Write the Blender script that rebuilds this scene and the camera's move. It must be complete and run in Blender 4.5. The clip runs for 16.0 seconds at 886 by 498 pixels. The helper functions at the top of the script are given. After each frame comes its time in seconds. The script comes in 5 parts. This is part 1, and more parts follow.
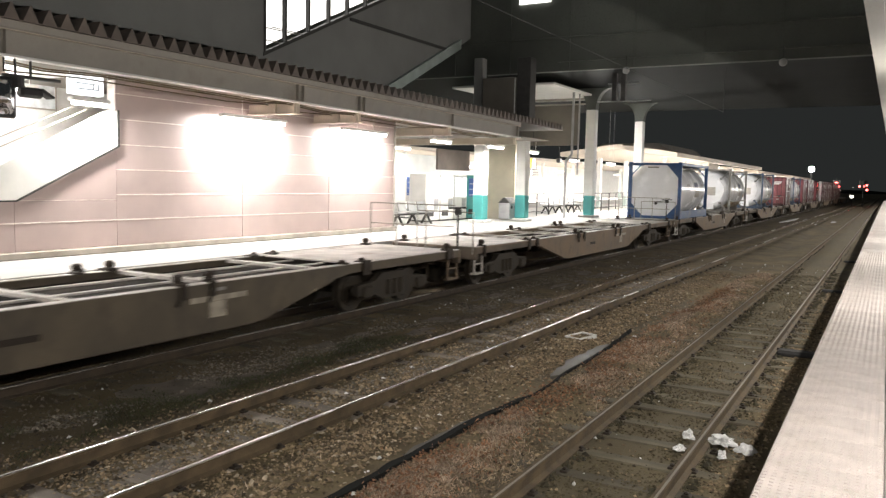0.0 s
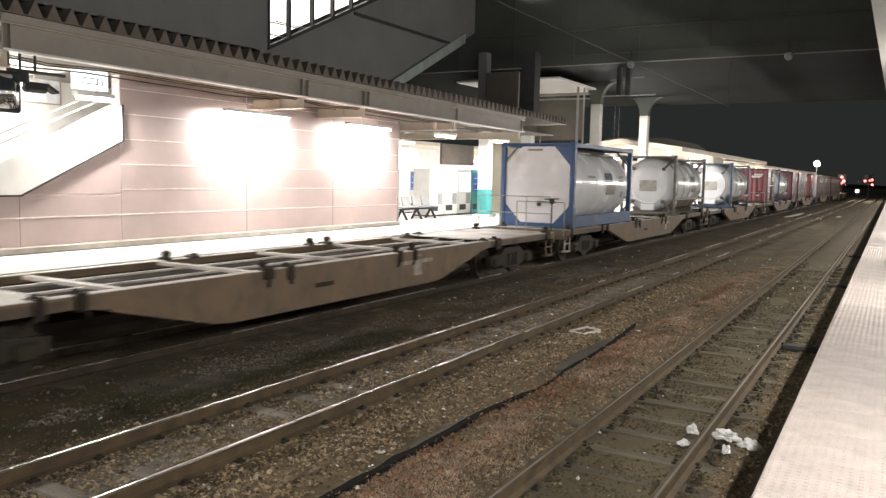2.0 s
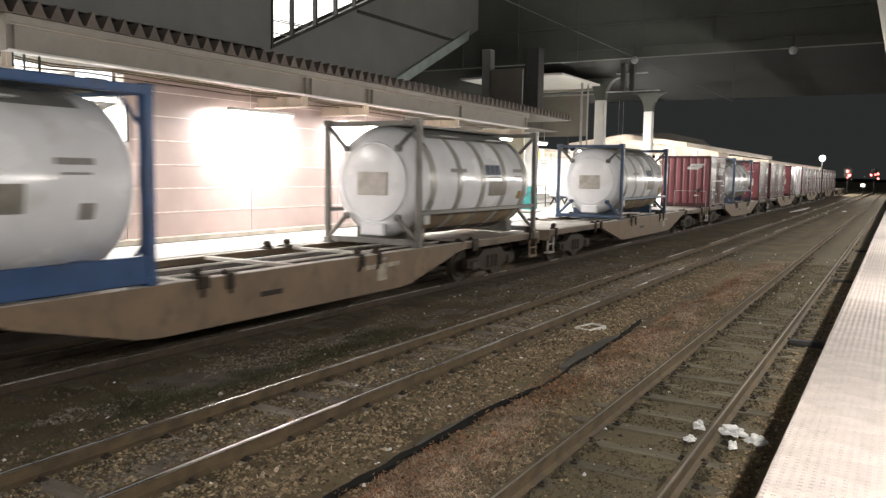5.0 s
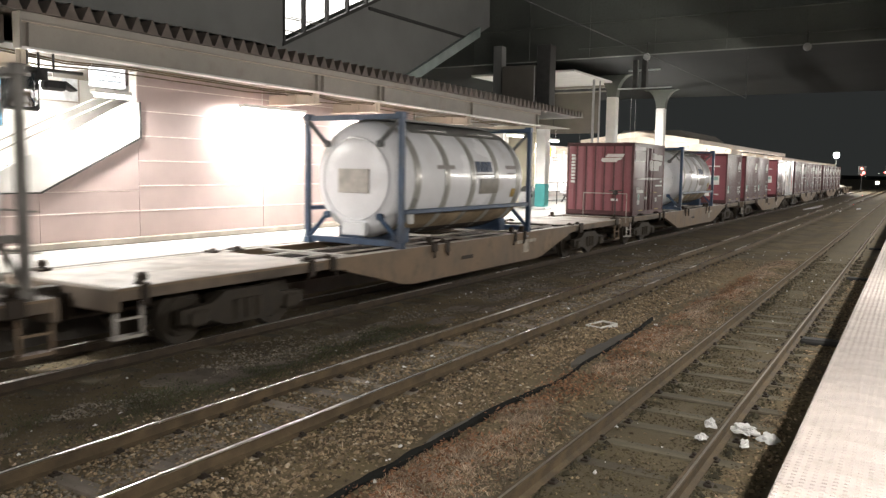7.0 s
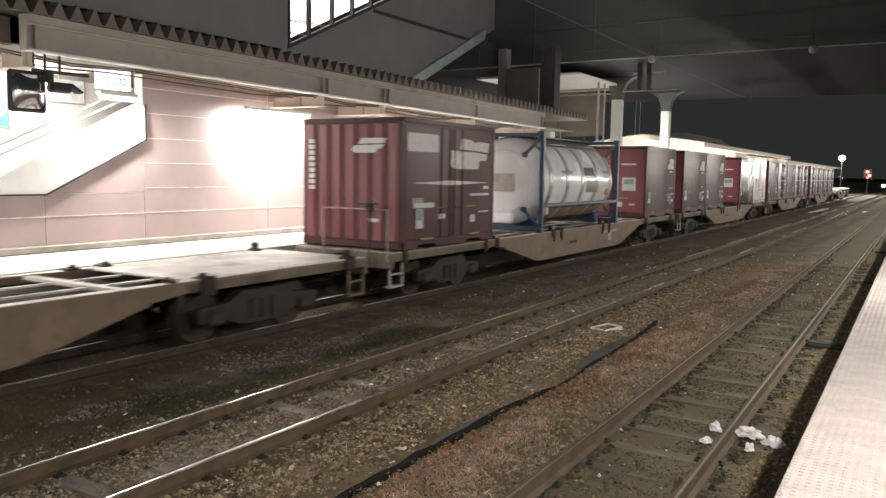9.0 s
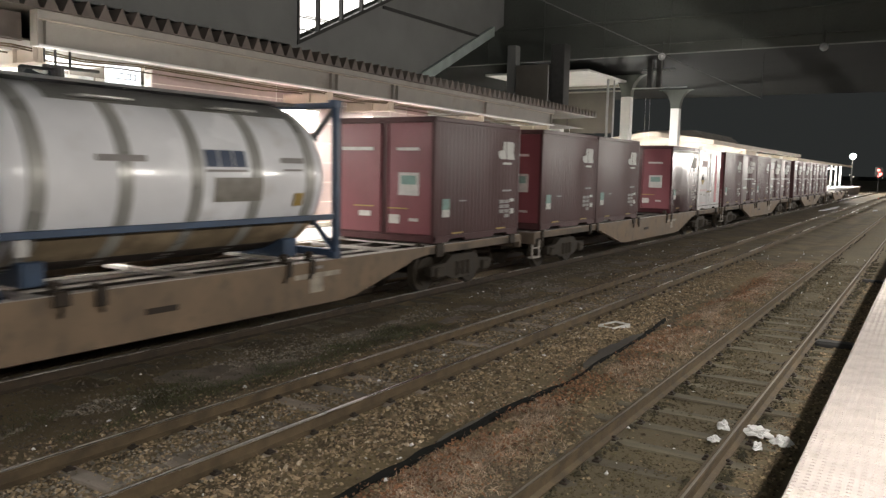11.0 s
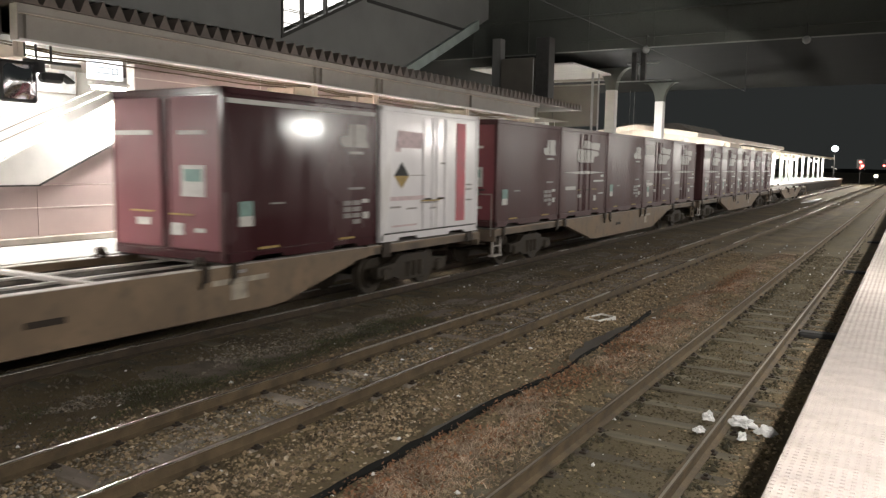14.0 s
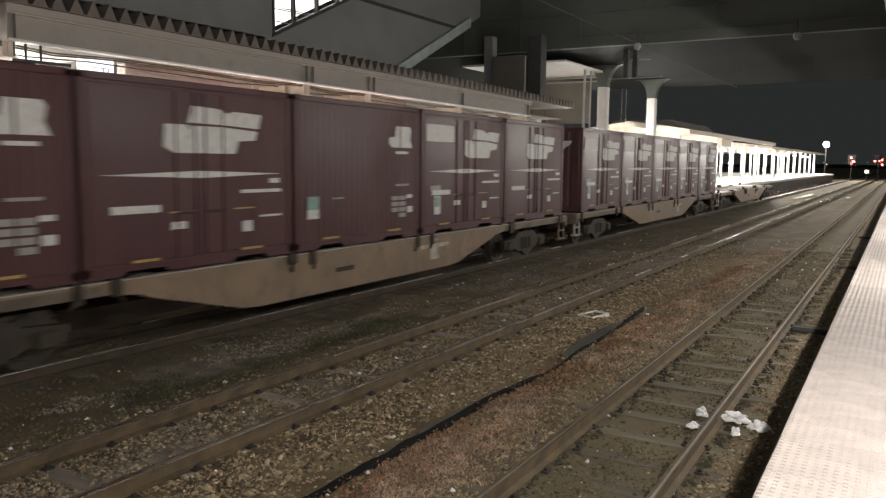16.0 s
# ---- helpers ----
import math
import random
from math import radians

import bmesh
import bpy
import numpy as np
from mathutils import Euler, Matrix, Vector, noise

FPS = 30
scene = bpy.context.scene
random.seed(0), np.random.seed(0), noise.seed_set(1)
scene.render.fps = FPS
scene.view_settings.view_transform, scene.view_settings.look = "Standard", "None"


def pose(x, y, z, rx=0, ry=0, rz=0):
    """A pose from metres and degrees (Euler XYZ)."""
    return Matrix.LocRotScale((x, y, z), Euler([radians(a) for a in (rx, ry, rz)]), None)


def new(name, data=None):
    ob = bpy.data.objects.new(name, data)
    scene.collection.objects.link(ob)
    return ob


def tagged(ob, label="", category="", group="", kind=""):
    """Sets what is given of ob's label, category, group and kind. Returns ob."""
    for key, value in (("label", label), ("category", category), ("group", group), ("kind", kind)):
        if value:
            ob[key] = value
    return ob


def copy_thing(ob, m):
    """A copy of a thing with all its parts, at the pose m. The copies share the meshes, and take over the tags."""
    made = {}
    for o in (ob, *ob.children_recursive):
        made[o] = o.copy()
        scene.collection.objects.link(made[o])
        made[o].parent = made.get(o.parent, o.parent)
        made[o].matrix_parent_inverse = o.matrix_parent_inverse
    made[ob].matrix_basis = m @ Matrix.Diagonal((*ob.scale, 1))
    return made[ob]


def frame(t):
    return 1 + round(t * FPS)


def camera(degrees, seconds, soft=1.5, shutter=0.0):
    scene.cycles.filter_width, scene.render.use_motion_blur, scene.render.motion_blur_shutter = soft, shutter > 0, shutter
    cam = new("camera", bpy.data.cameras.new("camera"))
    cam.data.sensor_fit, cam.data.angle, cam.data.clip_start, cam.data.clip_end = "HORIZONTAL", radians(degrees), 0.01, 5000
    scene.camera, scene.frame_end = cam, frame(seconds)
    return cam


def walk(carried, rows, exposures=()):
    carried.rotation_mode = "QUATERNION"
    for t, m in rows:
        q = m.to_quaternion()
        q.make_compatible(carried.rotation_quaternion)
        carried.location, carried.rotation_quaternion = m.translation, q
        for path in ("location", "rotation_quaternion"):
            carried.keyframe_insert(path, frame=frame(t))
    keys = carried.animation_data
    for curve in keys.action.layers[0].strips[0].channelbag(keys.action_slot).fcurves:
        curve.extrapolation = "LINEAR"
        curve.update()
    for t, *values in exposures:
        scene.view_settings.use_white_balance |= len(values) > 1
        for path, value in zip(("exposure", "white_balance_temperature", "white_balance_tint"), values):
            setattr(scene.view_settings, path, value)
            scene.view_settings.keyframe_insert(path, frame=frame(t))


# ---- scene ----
cam = camera(58.85, 16.0, soft=1.35, shutter=0.5)
EYE_Z = 2.562
VIEW = [
    (0.0, 29.90, -4.94, -1.25),
    (0.5, 29.98, -4.87, -1.18),
    (1.0, 30.12, -4.85, -1.10),
    (1.5, 30.23, -5.10, -1.23),
    (2.0, 30.20, -5.34, -1.24),
    (2.5, 30.22, -5.45, -1.32),
    (3.0, 30.34, -5.47, -1.12),
    (3.5, 30.30, -5.47, -1.01),
    (4.0, 30.28, -5.48, -0.97),
    (6.5, 31.10, -5.70, -0.72),
    (7.0, 31.32, -5.76, -0.84),
    (7.5, 31.72, -5.79, -0.91),
    (8.0, 31.84, -5.80, -0.99),
    (8.5, 31.58, -5.57, -0.89),
    (11.0, 32.27, -5.84, -1.14),
    (11.5, 31.70, -5.90, -1.27),
    (12.0, 32.01, -6.01, -1.12),
    (12.5, 31.79, -5.98, -0.98),
    (13.0, 31.42, -6.25, -1.13),
    (13.5, 31.31, -6.25, -1.04),
    (14.0, 31.22, -6.27, -0.90),
    (14.5, 30.55, -6.18, -0.79),
    (15.0, 30.75, -5.84, -0.73),
    (15.5, 30.88, -6.30, -0.65),
    (16.0, 30.69, -6.41, -0.56),
]
walk(cam, [(t, pose(0, 0, EYE_Z, 90 + pitch, roll, yaw)) for t, yaw, pitch, roll in VIEW],
     exposures=[(0, 0.36), (2, 0.43), (3.5, 0.50), (7.5, 0.56), (11, 0.53), (13.5, 0.51), (16, 0.48)])

# ---- night sky and light ----
world = bpy.data.worlds.new("night_sky")
scene.world = world
world.use_nodes = True
world.node_tree.nodes["Background"].inputs[0].default_value = (0.90, 0.97, 0.95, 1)
world.node_tree.nodes["Background"].inputs[1].default_value = 0.0175


def point_lamp(name, x, y, z, watts, colour=(1.0, 0.96, 0.90), radius=0.12):
    """A bare tube or bulb that shines all round."""
    data = bpy.data.lights.new(name, "POINT")
    data.energy, data.color, data.shadow_soft_size = watts, colour, radius
    ob = new(name, data)
    ob.location = (x, y, z)
    return ob


def area_lamp(name, x, y, z, sx, sy, watts, colour=(1.0, 0.95, 0.86), aim=(0, 0, 0)):
    """A fluorescent tube's light, facing down unless turned by aim (degrees)."""
    data = bpy.data.lights.new(name, "AREA")
    data.shape, data.size, data.size_y = "RECTANGLE", sx, sy
    data.energy, data.color = watts, colour
    ob = new(name, data)
    ob.matrix_basis = pose(x, y, z, *aim)
    return ob


# ---- materials ----
def material(name, colour, rough=0.7, metal=0.0, scale=6.0, vary=0.25, fine=60.0, bump=0.15, dirt=None, dirt_amount=0.0,
             dirt_scale=1.5, island=0.0, each=0.0, glow=0.0, glow_colour=None, stretch=(1, 1, 1), spec=0.5):
    """A painted, rusted or mineral surface: broad and fine variation, a second tone in patches, fine relief."""
    m = bpy.data.materials.new(name)
    m.use_nodes = True
    nt = m.node_tree
    n, link = nt.nodes, nt.links.new
    b = n["Principled BSDF"]
    tc = n.new("ShaderNodeTexCoord")
    mp = n.new("ShaderNodeMapping")
    mp.inputs["Scale"].default_value = stretch
    link(tc.outputs["Object"], mp.inputs["Vector"])

    def tex(s, detail=4.0):
        t = n.new("ShaderNodeTexNoise")
        t.inputs["Scale"].default_value, t.inputs["Detail"].default_value = s, detail
        link(mp.outputs[0], t.inputs["Vector"])
        return t

    def mix(a, c, fac):
        x = n.new("ShaderNodeMix")
        x.data_type = "RGBA"
        for sock, v in ((x.inputs[6], a), (x.inputs[7], c), (x.inputs[0], fac)):
            if hasattr(v, "is_linked"):
                link(v, sock)
            else:
                sock.default_value = v
        return x.outputs[2]

    def ramp(v, lo, hi, a=0.0, z=1.0):
        r = n.new("ShaderNodeMapRange")
        r.inputs["From Min"].default_value, r.inputs["From Max"].default_value = lo, hi
        r.inputs["To Min"].default_value, r.inputs["To Max"].default_value = a, z
        link(v, r.inputs["Value"])
        return r.outputs[0]

    c4 = (*colour, 1)
    dark = tuple(v * (1 - vary) for v in colour) + (1,)
    light = tuple(min(1, v * (1 + 0.6 * vary)) for v in colour) + (1,)
    broad, grain = tex(scale), tex(fine, 3.0)
    col = mix(dark, light, ramp(broad.outputs["Fac"], 0.35, 0.65))
    col = mix(col, dark, ramp(grain.outputs["Fac"], 0.5, 0.75, 0, 0.5))
    if dirt:
        patch = tex(dirt_scale, 6.0)
        col = mix(col, (*dirt, 1), ramp(patch.outputs["Fac"], 0.62 - 0.35 * dirt_amount, 0.72, 0, min(1, 0.4 + dirt_amount)))
    if island or each:
        if island:
            g = n.new("ShaderNodeNewGeometry")
            src = g.outputs["Random Per Island"]
            k = island
        else:
            g = n.new("ShaderNodeObjectInfo")
            src = g.outputs["Random"]
            k = each
        hsv = n.new("ShaderNodeHueSaturation")
        link(ramp(src, 0, 1, 1 - k, 1 + k), hsv.inputs["Value"])
        link(col, hsv.inputs["Color"])
        col = hsv.outputs[0]
    link(col, b.inputs["Base Color"])
    link(ramp(broad.outputs["Fac"], 0.3, 0.7, max(0.02, rough - 0.12), min(1, rough + 0.12)), b.inputs["Roughness"])
    b.inputs["Metallic"].default_value = metal
    b.inputs["Specular IOR Level"].default_value = spec
    if bump:
        bp = n.new("ShaderNodeBump")
        bp.inputs["Strength"].default_value, bp.inputs["Distance"].default_value = bump, 0.01
        link(grain.outputs["Fac"], bp.inputs["Height"])
        link(bp.outputs[0], b.inputs["Normal"])
    if glow:
        b.inputs["Emission Color"].default_value = (*(glow_colour or colour), 1)
        b.inputs["Emission Strength"].default_value = glow
    return m


M = {}
M["ballast"] = material("ballast_soil", (0.178, 0.135, 0.072), 0.95, scale=1.2, vary=0.5, fine=45, bump=1.0,
                        dirt=(0.09, 0.075, 0.055), dirt_amount=0.5, dirt_scale=0.6)
M["stone"] = material("ballast_stone", (0.265, 0.200, 0.126), 0.9, scale=9, vary=0.4, fine=80, island=0.75)
M["tanstone"] = material("pale_tan_stone", (0.46, 0.385, 0.285), 0.85, scale=9, vary=0.3, fine=80, island=0.5)
M["clod"] = material("dark_soil_clod", (0.118, 0.098, 0.056), 0.95, scale=9, vary=0.4, fine=80, island=0.5)
M["moss"] = material("dark_mossy_soil", (0.072, 0.062, 0.036), 0.95, scale=9, vary=0.4, fine=80, island=0.4)
# Stones darkened in colour for the shade beside the train.
M["shadestone"] = material("shade_dark_stone", (0.135, 0.112, 0.086), 0.9, scale=9, vary=0.4, fine=80, island=0.4)
M["palegrass"] = material("bleached_grass", (0.50, 0.40, 0.30), 0.9, scale=3, vary=0.4, bump=0, island=0.5)
M["greystone"] = material("grey_ballast_stone", (0.235, 0.208, 0.170), 0.9, scale=9, vary=0.4, fine=80, island=0.5)
M["blackrubber"] = material("dull_black_rubber", (0.014, 0.014, 0.013), 0.95, scale=5, vary=0.3, bump=0.2, spec=0.15)
# Wagon paint darkened by dirt and by shade put into the colour.
M["wagonshadedirt"] = material("shaded_dirty_wagon_paint", (0.17, 0.13, 0.095), 0.7, scale=1.5, vary=0.35, fine=50, bump=0.1,
                      dirt=(0.05, 0.04, 0.03), dirt_amount=0.55, dirt_scale=1.3)
M["grass"] = material("dry_grass", (0.40, 0.27, 0.19), 0.9, scale=3, vary=0.4, bump=0, island=0.5)
M["weed"] = material("green_weed", (0.10, 0.108, 0.05), 0.9, scale=3, vary=0.4, bump=0, island=0.5)
M["rust"] = material("rusty_rail", (0.130, 0.094, 0.055), 0.8, metal=0.2, scale=4, vary=0.4, fine=90, bump=0.3)
M["darkrail"] = material("dark_rust_rail", (0.07, 0.052, 0.036), 0.85, metal=0.2, scale=4, vary=0.4, fine=90, bump=0.3)
# Near-black tone that paints the shade inside the wagon floor.
M["floorshade"] = material("underfloor_shade", (0.022, 0.016, 0.012), 0.95, scale=3, vary=0.4, bump=0.2, spec=0.1)
M["railhead"] = material("polished_rail_head", (0.84, 0.82, 0.78), 0.265, metal=1.0, scale=3, vary=0.15, bump=0, stretch=(1, 0.1, 1))
M["dullhead"] = material("dull_rail_head", (0.36, 0.32, 0.27), 0.45, metal=0.8, scale=3, vary=0.3, bump=0.05, stretch=(1, 0.1, 1))
M["dustysleeper"] = material("dusty_sleeper", (0.235, 0.20, 0.165), 0.9, scale=5, vary=0.3, fine=70, bump=0.3, each=0.35, stretch=(0.3, 1, 1))
M["sleeper"] = material("weathered_sleeper", (0.135, 0.117, 0.082), 0.9, scale=5, vary=0.35, fine=70, bump=0.4, each=0.3, stretch=(0.3, 1, 1))
M["concrete"] = material("concrete", (0.40, 0.38, 0.35), 0.85, scale=1.5, vary=0.2, fine=60, bump=0.3, dirt=(0.2, 0.18, 0.16), dirt_amount=0.3)
M["darkconcrete"] = material("dark_concrete", (0.10, 0.09, 0.08), 0.9, scale=1.2, vary=0.35, fine=50, bump=0.3)
M["paver"] = material("platform_slab", (0.535, 0.480, 0.455), 0.75, scale=3, vary=0.14, fine=90, bump=0.35, each=0.06,
                      dirt=(0.30, 0.27, 0.23), dirt_amount=0.25, dirt_scale=2.5)
def studded(m):
    """Adds rows of small raised studs to a slab's surface."""
    nt = m.node_tree
    n, link = nt.nodes, nt.links.new
    tc, sep = n.new("ShaderNodeTexCoord"), n.new("ShaderNodeSeparateXYZ")
    link(tc.outputs["Object"], sep.inputs[0])
    waves = []
    for axis, k in (("X", 6.2832 / 0.030), ("Y", 6.2832 / 0.045)):
        mul, sn = n.new("ShaderNodeMath"), n.new("ShaderNodeMath")
        mul.operation, sn.operation = "MULTIPLY", "SINE"
        mul.inputs[1].default_value = k
        link(sep.outputs[axis], mul.inputs[0])
        link(mul.outputs[0], sn.inputs[0])
        waves.append(sn.outputs[0])
    both = n.new("ShaderNodeMath")
    both.operation = "MULTIPLY"
    link(waves[0], both.inputs[0])
    link(waves[1], both.inputs[1])
    bp = n.new("ShaderNodeBump")
    bp.inputs["Strength"].default_value, bp.inputs["Distance"].default_value = 0.22, 0.005
    link(both.outputs[0], bp.inputs["Height"])
    old = n["Principled BSDF"].inputs["Normal"].links[0].from_socket
    link(old, bp.inputs["Normal"])
    link(bp.outputs[0], n["Principled BSDF"].inputs["Normal"])


studded(M["paver"])
M["farfloor"] = material("far_platform_asphalt", (0.46, 0.445, 0.425), 0.7, scale=1.0, vary=0.12, fine=70, bump=0.2)
M["pink"] = material("pink_panel", (0.46, 0.365, 0.345), 0.55, scale=1.2, vary=0.08, fine=60, bump=0.03, each=0.04)
M["joint"] = material("pale_joint", (0.80, 0.72, 0.67), 0.5, bump=0)
M["kerbstone"] = material("pale_kerb_stone", (0.42, 0.38, 0.33), 0.8, scale=2.5, vary=0.2, fine=50, bump=0.2, dirt=(0.24, 0.21, 0.17), dirt_amount=0.3)
M["white"] = material("white_paint", (0.78, 0.77, 0.74), 0.5, scale=2, vary=0.08, fine=60, bump=0.05)
M["greybeam"] = material("grey_beam_paint", (0.34, 0.315, 0.28), 0.55, scale=1.5, vary=0.12, fine=40, bump=0.05,
                         dirt=(0.22, 0.19, 0.16), dirt_amount=0.2)
M["beige"] = material("beige_beam_paint", (0.60, 0.52, 0.43), 0.55, scale=1.5, vary=0.1, fine=40, bump=0.05)
M["roof"] = material("folded_roof_sheet", (0.16, 0.13, 0.11), 0.6, metal=0.1, scale=2, vary=0.3, bump=0.05)
M["building"] = material("grey_cladding", (0.255, 0.255, 0.25), 0.7, scale=0.8, vary=0.12, fine=30, bump=0.05)
# Near black: the shade below the bridge is put into the colour.
M["soffit"] = material("soffit_shade_tone", (0.017, 0.018, 0.017), 0.95, scale=0.6, vary=0.25, fine=20, bump=0.05, spec=0.08)
M["bridgeface"] = material("grimy_bridge_cladding", (0.112, 0.120, 0.106), 0.85, scale=0.35, vary=0.28, fine=12, bump=0.05)
M["dimpanel"] = material("grimy_brown_panel", (0.15, 0.135, 0.115), 0.7, scale=0.8, vary=0.2, fine=30, bump=0.05)
# Darker than the beam grey: the canopy edge's shade is in the colour.
M["fascia"] = material("fascia_shade_tone", (0.145, 0.14, 0.125), 0.7, scale=1.2, vary=0.2, fine=40, bump=0.05)
M["steel"] = material("dark_steel", (0.06, 0.058, 0.055), 0.6, metal=0.3, scale=4, vary=0.3, bump=0.1)
M["mirror"] = material("convex_mirror_glass", (0.75, 0.76, 0.78), 0.08, metal=1.0, scale=2, vary=0.05, bump=0)
M["lining"] = material("grey_brown_ceiling", (0.19, 0.165, 0.145), 0.7, scale=1.5, vary=0.2, fine=40, bump=0.1)
M["teal"] = material("teal_paint", (0.07, 0.34, 0.33), 0.5, scale=2, vary=0.1, bump=0.03)
M["cable"] = material("black_cable", (0.03, 0.03, 0.03), 0.7, scale=5, vary=0.3, bump=0.1)
M["bag"] = material("white_plastic_bag", (0.93, 0.93, 0.93), 0.4, scale=8, vary=0.1, bump=0.2)
M["tube"] = material("fluorescent_tube", (1, 1, 1), 0.4, bump=0, glow=14.0, glow_colour=(1.0, 0.96, 0.88))
M["window"] = material("lit_window_light", (1, 1, 1), 0.4, bump=0, glow=1.6, glow_colour=(1.0, 0.98, 0.93))
M["wagon"] = material("wagon_ochre_grey", (0.225, 0.160, 0.104), 0.65, scale=1.5, vary=0.2, fine=50, bump=0.1,
                      dirt=(0.13, 0.10, 0.07), dirt_amount=0.3, dirt_scale=4.0)
M["wagondark"] = material("sooty_wagon_brown", (0.125, 0.10, 0.07), 0.7, scale=1.5, vary=0.25, fine=50, bump=0.1,
                      dirt=(0.06, 0.05, 0.04), dirt_amount=0.35, dirt_scale=2.0)
M["deck"] = material("worn_deck_plate", (0.50, 0.465, 0.43), 0.6, metal=0.1, scale=2, vary=0.3, fine=50, bump=0.1,
                     dirt=(0.2, 0.16, 0.12), dirt_amount=0.3)
M["bogie"] = material("sooty_bogie_steel", (0.050, 0.040, 0.029), 0.75, metal=0.2, scale=4, vary=0.35, bump=0.3)
M["lock"] = material("container_lock_iron", (0.045, 0.033, 0.024), 0.7, metal=0.3, scale=6, vary=0.3, bump=0.2)
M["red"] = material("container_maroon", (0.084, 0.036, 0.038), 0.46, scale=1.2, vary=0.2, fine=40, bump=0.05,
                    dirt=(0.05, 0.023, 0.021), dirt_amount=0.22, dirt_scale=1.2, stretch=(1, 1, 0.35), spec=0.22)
M["redgloss"] = material("container_gloss_maroon", (0.058, 0.019, 0.023), 0.20, scale=1.2, vary=0.2, fine=40, bump=0.015, spec=0.4,
                    dirt=(0.07, 0.03, 0.03), dirt_amount=0.15, dirt_scale=1.2, stretch=(1, 1, 0.35))
# Brighter copy of the maroon: lamp light on the ends put into the colour.
M["redlit"] = material("container_maroon_lit", (0.205, 0.054, 0.067), 0.45, scale=1.2, vary=0.2, fine=40, bump=0.05,
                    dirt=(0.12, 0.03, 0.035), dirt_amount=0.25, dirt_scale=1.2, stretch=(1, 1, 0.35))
M["whitebox"] = material("container_white", (0.87, 0.85, 0.87), 0.22, scale=1.5, vary=0.08, bump=0.05,
                    dirt=(0.6, 0.57, 0.53), dirt_amount=0.15, stretch=(1, 1, 0.35))
M["pinkmark"] = material("faded_pink_mark", (0.66, 0.53, 0.55), 0.6, scale=9, vary=0.2, bump=0)
M["paleteal"] = material("pale_teal_steel", (0.46, 0.54, 0.51), 0.5, scale=2, vary=0.15, bump=0.05)
M["leaf"] = material("dry_orange_leaf", (0.30, 0.155, 0.085), 0.85, scale=3, vary=0.4, bump=0, island=0.5)
M["stripe"] = material("faded_red_stripe", (0.52, 0.10, 0.13), 0.5, scale=3, vary=0.2, bump=0)
M["mark"] = material("white_stencil", (0.58, 0.57, 0.55), 0.6, scale=9, vary=0.15, bump=0)
M["fadedmark"] = material("faded_stencil", (0.42, 0.37, 0.30), 0.7, scale=6, vary=0.35, fine=40, bump=0)
M["bellytan"] = material("tan_cladding", (0.33, 0.255, 0.165), 0.55, scale=1.6, vary=0.4, fine=30, bump=0.04,
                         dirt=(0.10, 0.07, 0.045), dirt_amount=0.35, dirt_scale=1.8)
M["bellydark"] = material("dark_cladding", (0.055, 0.042, 0.032), 0.6, scale=2.0, vary=0.35, fine=30, bump=0.05)
M["greymark"] = material("grey_stencil", (0.30, 0.28, 0.27), 0.6, scale=9, vary=0.15, bump=0)
M["yellow"] = material("yellow_mark", (0.42, 0.29, 0.09), 0.6, scale=9, vary=0.2, bump=0)
M["greenmark"] = material("green_label", (0.20, 0.32, 0.29), 0.6, scale=9, vary=0.2, bump=0)
M["bluemark"] = material("blue_label", (0.075, 0.10, 0.16), 0.6, scale=9, vary=0.2, bump=0)
M["tankblue"] = material("tank_frame_blue", (0.03, 0.085, 0.22), 0.45, scale=2, vary=0.2, fine=40, bump=0.05,
                    dirt=(0.06, 0.06, 0.07), dirt_amount=0.2)
M["tankdull"] = material("tank_frame_slate_blue", (0.045, 0.080, 0.145), 0.45, scale=2, vary=0.25, fine=40, bump=0.05,
                    dirt=(0.05, 0.05, 0.055), dirt_amount=0.3)
M["tankpale"] = material("tank_frame_pale_grey", (0.20, 0.19, 0.175), 0.5, scale=2, vary=0.25, fine=40, bump=0.05,
                    dirt=(0.08, 0.07, 0.06), dirt_amount=0.4)
M["tankgrey"] = material("tank_frame_grey", (0.14, 0.14, 0.14), 0.5, scale=2, vary=0.2, fine=40, bump=0.05)
M["shell"] = material("tank_shell_pale", (0.90, 0.905, 0.935), 0.22, metal=0.0, scale=1.2, vary=0.08, fine=30, bump=0.03,
                    dirt=(0.55, 0.51, 0.46), dirt_amount=0.15, dirt_scale=1.0)
# Dark grey that paints the shaded, dirty top of the tank shell.
M["topshade"] = material("tank_top_shade", (0.27, 0.265, 0.25), 0.5, metal=0.1, scale=2, vary=0.25, bump=0.05, dirt=(0.14, 0.13, 0.11), dirt_amount=0.35)
M["endplate"] = material("pale_data_plate", (0.50, 0.47, 0.43), 0.5, scale=6, vary=0.2, bump=0)
M["band"] = material("tank_band_grey", (0.40, 0.395, 0.37), 0.35, metal=0.2, scale=2, vary=0.15, bump=0.03)
M["plate"] = material("dark_data_plate", (0.27, 0.25, 0.22), 0.5, scale=6, vary=0.2, bump=0)


